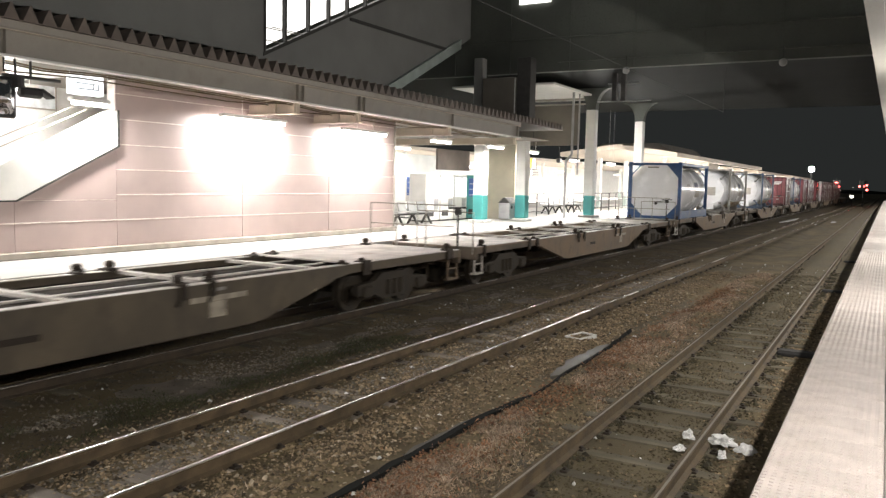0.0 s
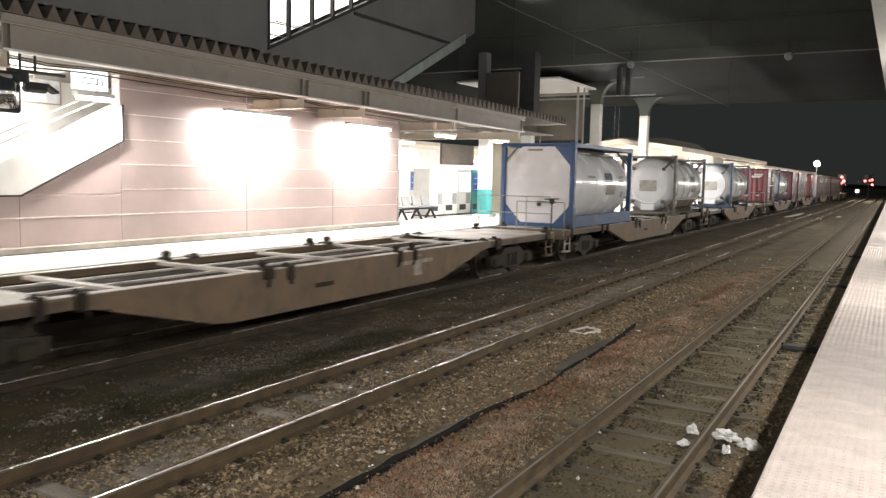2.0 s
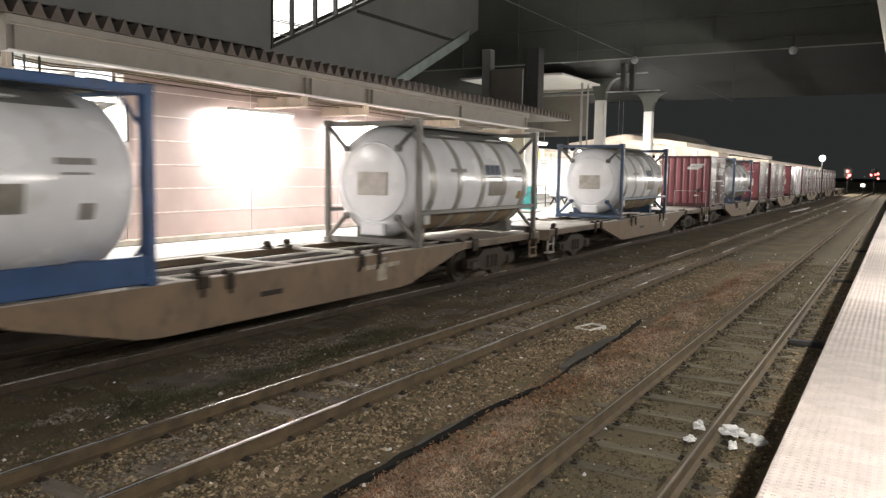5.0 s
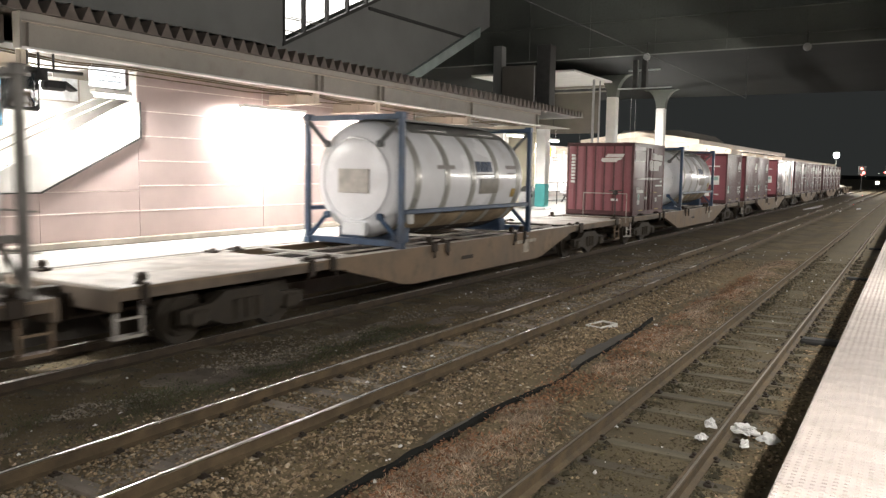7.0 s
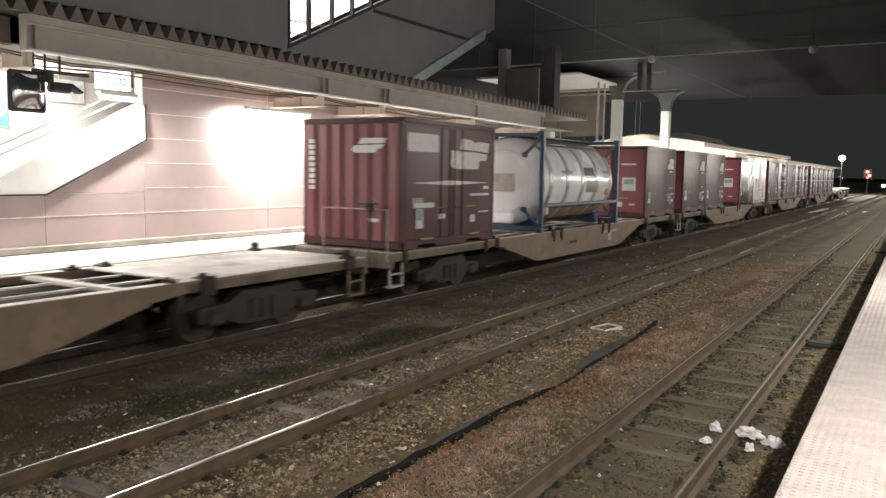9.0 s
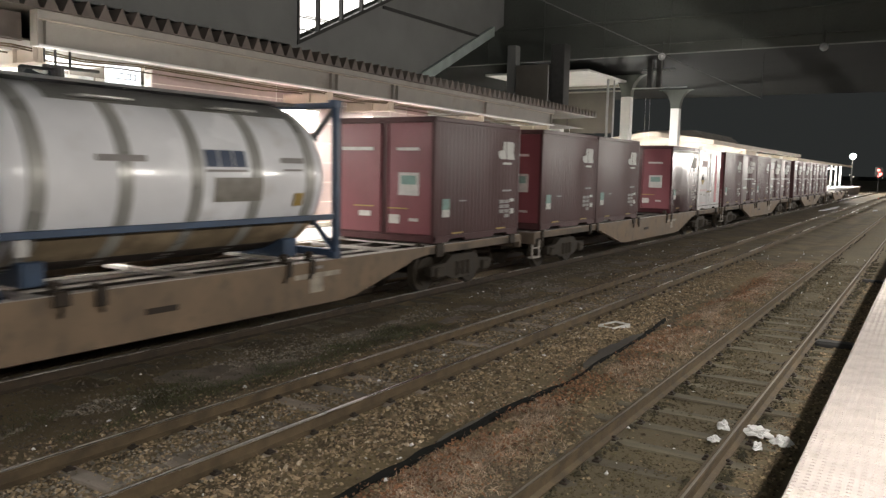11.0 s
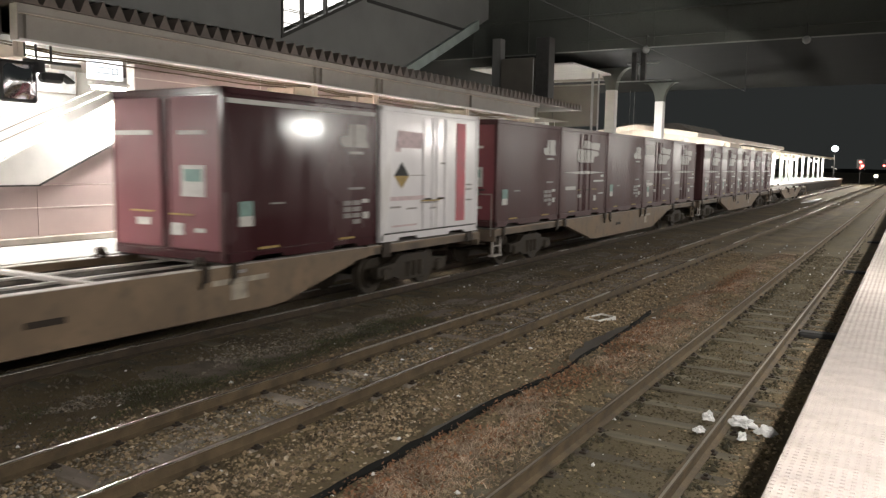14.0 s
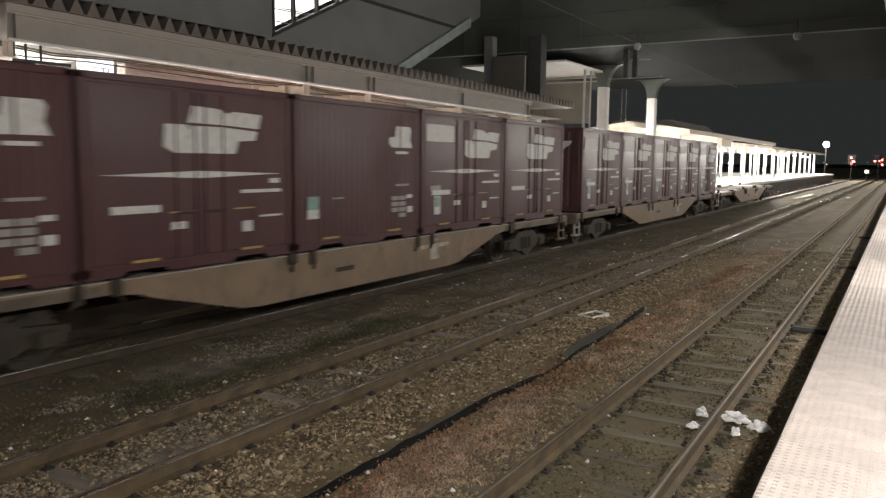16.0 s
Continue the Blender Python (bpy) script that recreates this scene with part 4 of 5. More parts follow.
for y0, z0, w, hh, mat in ((8.0, 3.3, 1.1, 1.0, "posterblue"), (9.6, 3.9, 1.2, 0.8, "poster"), (6.2, 2.4, 1.1, 1.2, "poster")):
    t = thing("wall_poster", "framed poster on the white stair wall", "poster", "stair posters", at=(-15.98, y0, z0))
    part("sheet", Build().box(0, 0.015, 0.03, w - 0.03, 0.03, hh - 0.03), mat, t)
    part("frame", Build().box(0, 0.03, 0, w, 0, 0.03).box(0, 0.03, 0, w, hh - 0.03, hh).box(0, 0.03, 0, 0.03, 0, hh).box(0, 0.03, w - 0.03, w, 0, hh), "greybeam", t)

# ---- distance ----
def build_hills():
    b = Build()
    rng = random.Random(4)
    pts = [(-500 + 20 * i, 1.6 + 1.5 * noise.noise((i * 0.21, 3.1, 0)) + 1 * rng.random()) for i in range(51)]
    b.prism([(-500, -2)] + pts + [(500, -2)], "y", 700, 720)
    return structure("backdrop", b, "hill", "dark hills far beyond the station", "hill")


build_hills()
rng = random.Random(12)
b = Build()
for i in range(26):
    x, z, r = rng.uniform(-330, 60), rng.uniform(2, 26) * rng.random() + 2, rng.uniform(0.12, 0.35)
    b.cbox(x - r, x + r, 698.0, 699.0, z - r, z + r, 0.1)
tagged(part("town_lights", b, "town"), "small far lights of the town at night", "lights", kind="stuff")


def signal_mast(x, y, lights):
    t = thing("signal_mast", "railway signal mast showing red lights", "signal", "railway signals", at=(x, y, 0))
    part("pole", Build().tube((0, 0, -0.2), (0, 0, 4.4), 0.05, 10), "blackrubber", t)
    part("head", Build().cbox(-0.6, 0.6, 0.06, 0.2, 2.7, 4.2, 0.05), "blackrubber", t)
    for dx, z, r in lights:
        part("lens", Build().tube((dx, -0.02, z), (dx, 0.08, z), r, 14), "signalred", t, "glowing red lens")


signal_mast(-8.78, 150, ((-0.05, 3.75, 0.2), (0.25, 3.1, 0.23), (0.0, 2.75, 0.14)))
signal_mast(-4.77, 150, ((-0.55, 3.2, 0.17), (0.1, 3.25, 0.14), (0.5, 3.4, 0.16), (0.55, 2.6, 0.18)))
t = thing("lamp_mast", "tall mast with a bright white floodlight", "lamp", at=(-12.82, 150, 0))
part("pole", Build().tube((0, 0, 0.0), (0, 0, 5.6), 0.06, 10), "blackrubber", t)
part("floodlight", Build().lathe([(-0.45, 0.06), (-0.38, 0.28), (-0.15, 0.47), (0.15, 0.47), (0.38, 0.28), (0.45, 0.06)], 0, 0, 6.0, 20), "mastwhite", t, "bright white floodlight")
t = thing("track_lamp", "low white marker lamp beside the far track", "lamp", at=(-6.4, 150, 0))
point_lamp("mast_light", -12.82, 147.5, 6.3, 11000, (1.0, 0.97, 0.9), 0.4)
part("post", Build().tube((0, 0, -0.2), (0, 0, 1.5), 0.05, 8), "blackrubber", t)
part("lens", Build().cbox(-0.3, 0.3, -0.1, 0.1, 1.2, 1.7, 0.08), "town", t)

# ---- small things on the ground ----
def trough_line(y):
    return -3.99 + 0.10 * math.exp(-((y - 9.4) / 0.9) ** 2) - 0.22 * max(0, (y - 11.5) / 3.2) ** 1.5 + 0.03 * noise.noise((y * 1.1, 0, 9))


b = Build()
left, right = [], []
for i in range(88):
    y = 2.0 + i * 0.145
    c = trough_line(y)
    left.append((c - (0.018 if y > 9 else 0.07) - 0.035 * noise.noise((y * 3, 5, 0)), y))
    right.append((c + 0.015 + 0.04 * noise.noise((y * 4, 8, 0)), y))
b.prism(left + right[::-1], "z", -0.3, -0.150)
tagged(part("cable_trough", b, "blackrubber"), "black worn rubber cable trough between the tracks", "trough")
for k, (y0, y1, w) in enumerate(((10.4, 13.0, 0.21), (6.2, 8.2, 0.10))):
    l, r = [], []
    for i in range(22):
        y = y0 + (y1 - y0) * i / 21
        e = math.sin(math.pi * (i + 0.4) / 21.8) ** 0.5
        c = trough_line(y)
        l.append((c - 0.03 - w * e - 0.07 * noise.noise((y * 3, k, 0)), y - 0.15))
        r.append((c - 0.035, y))
    tagged(part("rubber_mat", Build().prism(l + r[::-1], "z", -0.3, -0.158), "wet"), "dark grey rubber mat lying half under gravel", "mat", "rubber mats")

scatter_stones("tan_gravel", "tan pebbles and ballast beside the trough", 3800,
               lambda rng: (rng.gauss(-4.65, 0.28), 3 + 16 * rng.random() ** 1.2), 0.012, 0.028, "stone", 18)
scatter_stones("pale_pebbles", "pale tan pebbles scattered over the brown ballast", 1500,
               lambda rng: (rng.gauss(-4.75, 0.35) if rng.random() < 0.7 else rng.gauss(MID_X, 0.35) if rng.random() < 0.5 else rng.gauss(-6.8, 0.15), 3 + 18 * rng.random() ** 1.2), 0.012, 0.026, "tanstone", 27)
scatter_stones("mat_gravel", "pale gravel strewn over the rubber mat", 500,
               lambda rng: (rng.uniform(-4.55, -3.9), rng.uniform(10.2, 13.4)), 0.010, 0.026, "stone", 17)

t = thing("drain_frame", "pale thin metal drain frame lying between the tracks", "drain", at=(-4.73, 13.30, -0.155))
t.rotation_euler = (0.05, 0, -0.35)
for x0, x1, y0, y1 in ((-0.17, 0.17, -0.24, -0.215), (-0.17, 0.17, 0.215, 0.24), (-0.17, -0.145, -0.215, 0.215), (0.145, 0.17, -0.215, 0.215)):
    part("rim", Build().cbox(x0, x1, y0, y1, -0.05, 0.025, 0.006), "white", t)
part("cover", Build().box(-0.145, 0.145, -0.215, 0.215, -0.05, -0.005), "ballast", t)

for y in (13.9, 23.0, 33.0):
    t = thing("cable_duct", "black rubber cable duct crossing beside the rail", "cable", "cable ducts", at=(-1.12, y, -0.14))
    part("cover", Build().cbox(-0.42, 0.55, -0.14, 0.14, -0.06, 0.06, 0.04), "cable", t)


def crumpled(name, label, x, y, z, size, seed):
    """A crumpled plastic bag: a pinched and folded lump."""
    bm = bmesh.new()
    bmesh.ops.create_icosphere(bm, subdivisions=4, radius=1.0)
    for v in bm.verts:
        p = v.co.copy()
        k = 1 + 0.9 * noise.noise(p * 1.6 + Vector((seed, 0, 0))) + 0.5 * abs(noise.noise(p * 3.0 + Vector((0, seed, 0)))) + 0.16 * noise.noise(p * 9 + Vector((0, 0, seed)))
        v.co = Vector((p.x * size[0], p.y * size[1], max(-0.25, p.z) * size[2])) * k
    me = bpy.data.meshes.new(name)
    bm.to_mesh(me)
    bm.free()
    me.materials.append(M["bag"])
    ob = new(name, me)
    ob.location = (x, y, z)
    return tagged(ob, label, "rubbish", "plastic bags")


crumpled("plastic_bag", "crumpled white plastic bag beside the rail", -1.43, 8.52, -0.12, (0.105, 0.085, 0.06), 2.0)
crumpled("plastic_bag", "crumpled white plastic bag near the platform wall", -1.17, 8.40, -0.13, (0.075, 0.07, 0.05), 5.0)
crumpled("plastic_bag", "torn corner of white plastic beside the rail", -1.36, 8.14, -0.14, (0.04, 0.075, 0.03), 3.0)
crumpled("plastic_bag", "small torn white plastic bag between the rails", -1.78, 8.55, -0.13, (0.045, 0.05, 0.055), 7.0)
crumpled("plastic_bag", "scrap of white plastic between the rails", -1.77, 8.12, -0.14, (0.045, 0.06, 0.03), 11.0)


def tufts(name, label, count, place, height, mat, seed):
    """Thin grass blades, joined."""
    rng = random.Random(seed)
    v, f = [], []
    for _ in range(count):
        x, y = place(rng)
        z = ground_height(x, y)
        a, h = rng.uniform(0, 6.3), height * rng.uniform(0.4, 1.3)
        lean = rng.uniform(0.8, 3.2) * h
        dx, dy = math.cos(a), math.sin(a)
        w = rng.uniform(0.0015, 0.0035)
        k = len(v)
        v += [(x - dy * w, y + dx * w, z), (x + dy * w, y - dx * w, z), (x + dx * lean * 0.5 + dy * w, y + dy * lean * 0.5 - dx * w, z + h * 0.7),
              (x + dx * lean * 0.5 - dy * w, y + dy * lean * 0.5 + dx * w, z + h * 0.7), (x + dx * lean, y + dy * lean, z + h * 0.75)]
        f += [(k, k + 1, k + 2, k + 3), (k + 3, k + 2, k + 4)]
    me = bpy.data.meshes.new(name)
    me.from_pydata(v, [], f)
    me.materials.append(M[mat])
    return tagged(new(name, me), label, "grass", kind="stuff")


def grass_place(rng):
    while True:
        y = 2.5 + 24 * rng.random() ** 1.4
        x = rng.gauss(-3.55, 0.28) if rng.random() < 0.92 else rng.gauss(-4.5, 0.35)
        if noise.noise((x * 1.1, y * 0.6, 2.0)) > -0.05 and abs(x + 4.1) > 0.14 and x < -2.9:
            return x, y


def weed_place(rng):
    while True:
        y = 2.5 + 9 * rng.random()
        x = rng.gauss(-7.5, 0.35)
        if noise.noise((x * 1.3, y * 0.9, 6.0)) > 0.05:
            return x, y


tufts("dry_grass", "flattened dry straw-coloured grass between the tracks", 26000, grass_place, 0.032, "grass", 5)
tufts("bleached_grass", "pale bleached grass blades on the low mound", 12000, lambda rng: (lambda q: (min(-2.95, q[0] + 0.08), q[1]))(grass_place(rng)), 0.045, "palegrass", 25)
tufts("green_weeds", "low dark green weeds beside the middle track", 8000, weed_place, 0.045, "weed", 6)


def leaves(count, seed):
    """Curled dry leaves and fern scraps, joined."""
    rng = random.Random(seed)
    v, f = [], []
    while len(v) < count * 4:
        y = 3 + 19 * rng.random() ** 1.2
        x = rng.gauss(-3.62, 0.24)
        if x > -2.95 or noise.noise((x * 1.5, y * 0.8, 4.0)) < -0.1:
            continue
        z = ground_height(x, y) + rng.uniform(0.0, 0.05)
        a, r = rng.uniform(0, 6.3), rng.uniform(0.012, 0.032)
        ca, sa, u, w = math.cos(a) * r, math.sin(a) * r, rng.uniform(-0.02, 0.03), rng.uniform(-0.02, 0.03)
        k = len(v)
        v += [(x + ca, y + sa, z + u), (x - sa * 0.5, y + ca * 0.5, z + 0.008), (x - ca, y - sa, z + w), (x + sa * 0.5, y - ca * 0.5, z + 0.008)]
        f += [(k, k + 1, k + 2), (k, k + 2, k + 3)]
    me = bpy.data.meshes.new("fallen_leaves")
    me.from_pydata(v, [], f)
    me.materials.append(M["leaf"])
    return tagged(new("fallen_leaves", me), "orange-brown dry leaves strewn between the tracks", "leaves", kind="stuff")


leaves(5200, 31)


def litter_place(rng):
    return rng.uniform(-8.6, -1.5), 3 + 28 * rng.random()


scatter_stones("pale_litter", "scraps of pale paper and chipped white stones", 230, litter_place, 0.012, 0.03, "bag", 9)


# ---- third platform beyond the opposite one ----
third = structure("platform_third", Build().box(-33.0, -25.0, 20, 150, -0.4, 0.98), "farfloor", "third platform glimpsed beyond the opposite one", "platform")
structure("wall_third", Build().box(-33.3, -33.0, 20, 150, 0.98, 4.6), "white", "pale wall behind the third platform", "wall")
structure("canopy_third", Build().box(-33.0, -25.2, 20, 150, 4.4, 4.6), "beige", "pale canopy over the third platform", "canopy")
for k in range(8):
    copy_thing(first_col, pose(-27.0, 42 + 7.5 * k, 0.98))
for k in range(6):
    tube_lamp(44 + 9 * k, -28.0, 3.7, 650, 1.6, roof=4.42)
sign2 = thing("name_board", "white station name board with dark bars for its writing", "sign", at=(-26.2, 52.0, 0.98))
part("panel", Build().cbox(-0.03, 0.03, 0, 1.6, 1.0, 1.7, 0.01), "white", sign2)
for z in (1.2, 1.4):
    part("writing_bar", Build().box(0.03, 0.035, 0.25, 1.35, z, z + 0.1), "steel", sign2)
for y in (0.15, 1.45):
    part("leg", Build().tube((0, y, 0), (0, y, 1.0), 0.03, 8), "steel", sign2)
fence(40.0, 46.0, -14.9)


def hung_board(x, y, z, length, mat, label):
    """A boxed sign on two rods under a canopy."""
    t = thing("hanging_board", label, "sign", "hanging boards", at=(x, y, z))
    part("panel", Build().cbox(-0.06, 0.06, 0, length, 0, 0.42, 0.015), mat, t)
    part("frame", Build().box(-0.07, 0.07, -0.02, length + 0.02, 0.42, 0.45).box(-0.07, 0.07, -0.02, length + 0.02, -0.03, 0.0), "steel", t)
    for k in (0.25, 0.75):
        part("rod", Build().tube((0, length * k, 0.45), (0, length * k, 4.40 - z + 0.02), 0.012, 6), "steel", t)
    for k in range(3):
        part("writing_bar", Build().box(0.06, 0.066, 0.12 + 0.3 * length * k, 0.12 + 0.3 * length * k + 0.22 * length, 0.14, 0.26), "greymark", t)
    return t


for y, length, mat in ((40.0, 1.8, "steel"), (46.5, 1.2, "vendblue"), (55.0, 2.2, "steel"), (63.0, 1.4, "white")):
    hung_board(-27.4, y, 3.3, length, mat, "dark boxed sign hung under the far canopy" if mat == "steel" else "boxed sign hung under the far canopy")
for y, x in ((33.0, -26.6), (47.0, -26.8), (58.0, -26.9)):
    bench(y, x)
vending(37.0, -31.6, "white", "white vending machine against the far wall")
vending(38.2, -31.6, "vendblue", "blue vending machine against the far wall")
fence(36.0, 44.0, -25.6)
for y in (33.0, 37.5, 42.5, 48.0):
    t = thing("ceiling_speaker", "small dark fitting hung from the canopy edge", "fitting", "canopy fittings", at=(-16.8, y, 3.75))
    part("body", Build().cbox(-0.12, 0.12, -0.18, 0.18, 0, 0.26, 0.04), "steel", t)
    part("rod", Build().tube((0, 0, 0.24), (0, 0, 3.35), 0.012, 6), "steel", t)
for x0, y0, w, l in ((-7.95, 68.0, 0.5, 12.0), (-5.5, 66.0, 0.35, 2.2), (-4.5, 72.5, 0.3, 2.0), (-3.45, 71.5, 0.3, 1.8)):
    b = Build().prism([(x0, y0), (x0 + w * 0.7, y0 + 0.2 * l), (x0 + w, y0 + 0.6 * l), (x0 + w * 0.6, y0 + l), (x0 + 0.1 * w, y0 + 0.7 * l)], "z", -0.18, -0.13)
    tagged(part("plastic_sheet", b, "bag"), "flat white patch lying between the rails", "sheet", "plastic sheets")

# ---- overhead wires along the tracks ----
wire = thing("overhead_wire", "thin contact wire hung under the bridge above the tracks", "wire", "overhead wires", at=(MID_X, 0, 0))
part("contact_wire", Build().tube((0, 9.0, 5.4), (0, 31.4, 5.4), 0.006, 6), "cable", wire)
part("drop_rod", Build().tube((0, 31.4, 5.38), (0, 31.4, 7.07), 0.012, 6), "cable", wire)


# ---- freight train ----
def run(t):
    """Metres that the train has come by t seconds."""
    return 7.0155 * t + 0.0045 * t * t


WAGON_L, FIRST = 20.0, -4.92
MOVING, WHEELS = [], []
DECK = 1.02
HALF = 1.2


def wagon_mesh(paint="wagon", rear_step=True, railing=True, cut=0.0):
    """A long container flat wagon, front end at y = cut."""
    L = WAGON_L
    w = thing("container_wagon", "ochre-grey flat container wagon with fish-belly side beams", "freight wagon", "train wagons")
    sill = [(4.4, 0.87), (5.0, 0.80), (6.75, 0.37), (7.1, 0.34), (12.9, 0.34), (13.25, 0.37), (15.0, 0.80), (15.6, 0.87), (15.6, DECK), (4.4, DECK)]
    for s in (-1, 1):
        part("side_beam", Build().prism(sill, "x", s * (HALF - 0.05), s * (HALF - 0.01)).box(s * (HALF - 0.16), s * HALF, cut + 0.45, L - 0.45, DECK - 0.03, DECK)
             , paint, w, "painted side beam")
        part("bottom_flange", Build().prism([(5.0, 0.775), (6.75, 0.345), (7.1, 0.315), (12.9, 0.315), (13.25, 0.345), (15.0, 0.775), (15.0, 0.80), (13.25, 0.37), (12.9, 0.34), (7.1, 0.34), (6.75, 0.37), (5.0, 0.80)],
                                            "x", s * (HALF - 0.14), s * HALF), paint, w, "worn bottom flange")
        # Ends are coloured darker: dirt plus the shade below the deck.
        for y0, y1 in ((cut + 0.45, 4.4), (15.6, L - 0.45)):
            part("end_sill", Build().box(s * (HALF - 0.05), s * (HALF - 0.012), y0, y1, 0.86, DECK - 0.03), "wagonshadedirt" if paint == "wagon" else paint, w, "dirty shallow end sill with shade in its colour")
        part("edge_strip", Build().box(s * (HALF - 0.16), s * (HALF - 0.002), cut + 0.45, L - 0.45, DECK + 0.001, DECK + 0.012), "deck", w, "worn bright deck edge")
    b = Build()
    b.box(-0.30, 0.30, cut + 0.3, L - 0.3, 0.55, DECK - 0.12)
    part("centre_sill", b, "floorshade", w)
    # Added sheet, coloured black so the deck openings read as shade.
    part("underfloor", Build().box(-HALF + 0.06, HALF - 0.06, 4.45, L - 4.45, 0.88, 0.90), "floorshade", w, "added black sheet for the shade below the deck")
    for y0, y1 in ((cut + 0.45, 4.3), (L - 4.3, L - 0.45)):
        part("deck_plate", Build().box(-HALF + 0.16, HALF - 0.16, y0, y1, DECK - 0.02, DECK + 0.006), "deck", w, "worn steel deck plate")
    b = Build()
    y = 5.3
    while y < L - 5:
        b.box(-HALF + 0.16, HALF - 0.16, y - 0.07, y + 0.07, DECK - 0.05, DECK)
        y += 2.35
    b.box(-0.40, -0.33, 4.3, L - 4.3, DECK - 0.06, DECK - 0.03)
    b.box(0.33, 0.40, 4.3, L - 4.3, DECK - 0.06, DECK - 0.03)
    part("deck_beam", b, "deck", w)
    lumps = random.Random(44)
    for k in range(5):
        for e in (0.25, 3.45):
            y = max(0.60 + 3.775 * k + e, cut + 0.8)
            for s in (-1, 1):
                j, w0 = lumps.uniform(-0.05, 0.05), lumps.uniform(0.06, 0.13)
                lock = Build().cbox(s * (HALF - 0.20), s * (HALF + 0.015), y - w0, y + w0, DECK + 0.005, DECK + lumps.uniform(0.03, 0.06), 0.02)
                lock.cbox(s * (HALF - 0.17), s * (HALF - 0.05), y + j - 0.05, y + j + 0.06, DECK + 0.02, DECK + 0.085, 0.03)
                if (k, e) in ((0, 0.25), (1, 3.45), (2, 3.45), (4, 3.45), (3, 0.25)):
                    lock.cbox(s * (HALF - 0.16), s * (HALF - 0.04), y - 0.07, y + 0.07, DECK + 0.06, DECK + 0.17, 0.03)
                if lumps.random() < 0.85:
                    lock.cbox(s * (HALF - 0.005), s * (HALF + 0.035), y + j - 1.1 * w0, y + j + 1.1 * w0, DECK - lumps.uniform(0.10, 0.24), DECK + 0.05, 0.03)
                    lock.tube((s * (HALF + 0.02), y + j, DECK - 0.1), (s * (HALF + 0.02), y + j + lumps.uniform(-0.15, 0.15), DECK - 0.26), 0.022, 6)
                part("container_lock", lock, "lock", w)
    for y0, y1, z0, z1, m in ((11.75, 12.85, 0.76, 0.84, "fadedmark"), (12.1, 12.42, 0.52, 0.755, "fadedmark"), (12.1, 12.4, 0.90, 0.95, "greymark")):
        part("marking", Build().box(HALF - 0.012, HALF - 0.005, y0, y1, z0, z1), m, w, "faded stencilled marking")
    for sx in (-1, 1):
        part("slot", Build().box(sx * (HALF - 0.013), sx * (HALF - 0.002), 9.0, 9.5, 0.62, 0.70), "lock", w, "dark slot in the side beam")
    # steps, hand rail, coupler at the ends
    for y in (cut + 0.62, L - 0.62) if rear_step else (cut + 0.62,):
        for sx in (-1, 1):
            x = sx * (HALF - 0.08)
            part("step", Build().box(x - 0.02, x + 0.02, y - 0.22, y - 0.18, 0.38, 0.82).box(x - 0.02, x + 0.02, y + 0.18, y + 0.22, 0.38, 0.82)
                 .box(x - 0.10, x + 0.04, y - 0.22, y + 0.22, 0.36, 0.40).box(x - 0.02, x + 0.02, y - 0.2, y + 0.2, 0.60, 0.63), "deck" if y < 5 else "wagon", w, "worn foot step")
    if railing:
        y = cut + 0.36
        part("hand_rail", Build().tube((-0.45, y, 1.84), (1.10, y, 1.84), 0.014).tube((1.10, y, 0.85), (1.10, y, 1.84), 0.014).tube((-0.45, y, 0.85), (-0.45, y, 1.84), 0.014), "greybeam", w, "thin grey end railing")
        part("brake_post", Build().tube((0.72, y - 0.06, 0.8), (0.72, y - 0.06, 1.92), 0.022).cbox(0.65, 0.80, y - 0.12, y - 0.02, 1.80, 1.90, 0.02), "steel", w)
        part("brake_wheel", Build().tube((0.50, y - 0.10, 1.93), (0.96, y - 0.10, 1.95), 0.02).tube((0.72, y - 0.10, 1.90), (0.72, y - 0.10, 1.955), 0.09, 14), "steel", w, "dark hand brake wheel")
        y = L - 0.52
        rail = Build()
        for z in (2.02, 1.54):
            rail.tube((-HALF + 0.02, y, z), (HALF - 0.10, y, z), 0.014)
        part("rear_rail", rail, "greybeam", w, "thin grey railing across the wagon end")
        for x in (-HALF + 0.02, -0.45, 0.35):
            part("rail_post", Build().tube((x, y, 0.9), (x, y, 2.02), 0.016), "greybeam", w)
    for y0, y1 in ((cut - 0.02, cut + 0.5), (L - 0.5, L + 0.02)):
        part("coupler", Build().cbox(-0.14, 0.14, y0, y1, 0.74, 0.98, 0.04), "bogie", w)
        part("end_beam", Build().cbox(-HALF, HALF, cut + 0.36 if y0 < 1 else L - 0.46, cut + 0.46 if y0 < 1 else L - 0.36, 0.72, DECK, 0.02), "wagonshadedirt", w)
    part("brake_gear", Build().cbox(-0.9, -0.45, 8.4, 9.9, 0.32, 0.62, 0.04), "bogie", w)
    part("air_tank", Build().tube((0.6, 7.6, 0.5), (0.6, 8.6, 0.5), 0.2, 14), "bogie", w)
    for yc in (2.8 + 0.4 * cut, L - 2.8):
        bogie = part("bogie", bogie_frame(), "bogie", w, "sooty two-axle bogie", at=(0, yc, 0))
        for dy in (-0.95, 0.95):
            part("wheelset", wheelset(), "bogie", bogie, "steel wheels on an axle", smooth=True, at=(0, dy, 0.405))
    return w


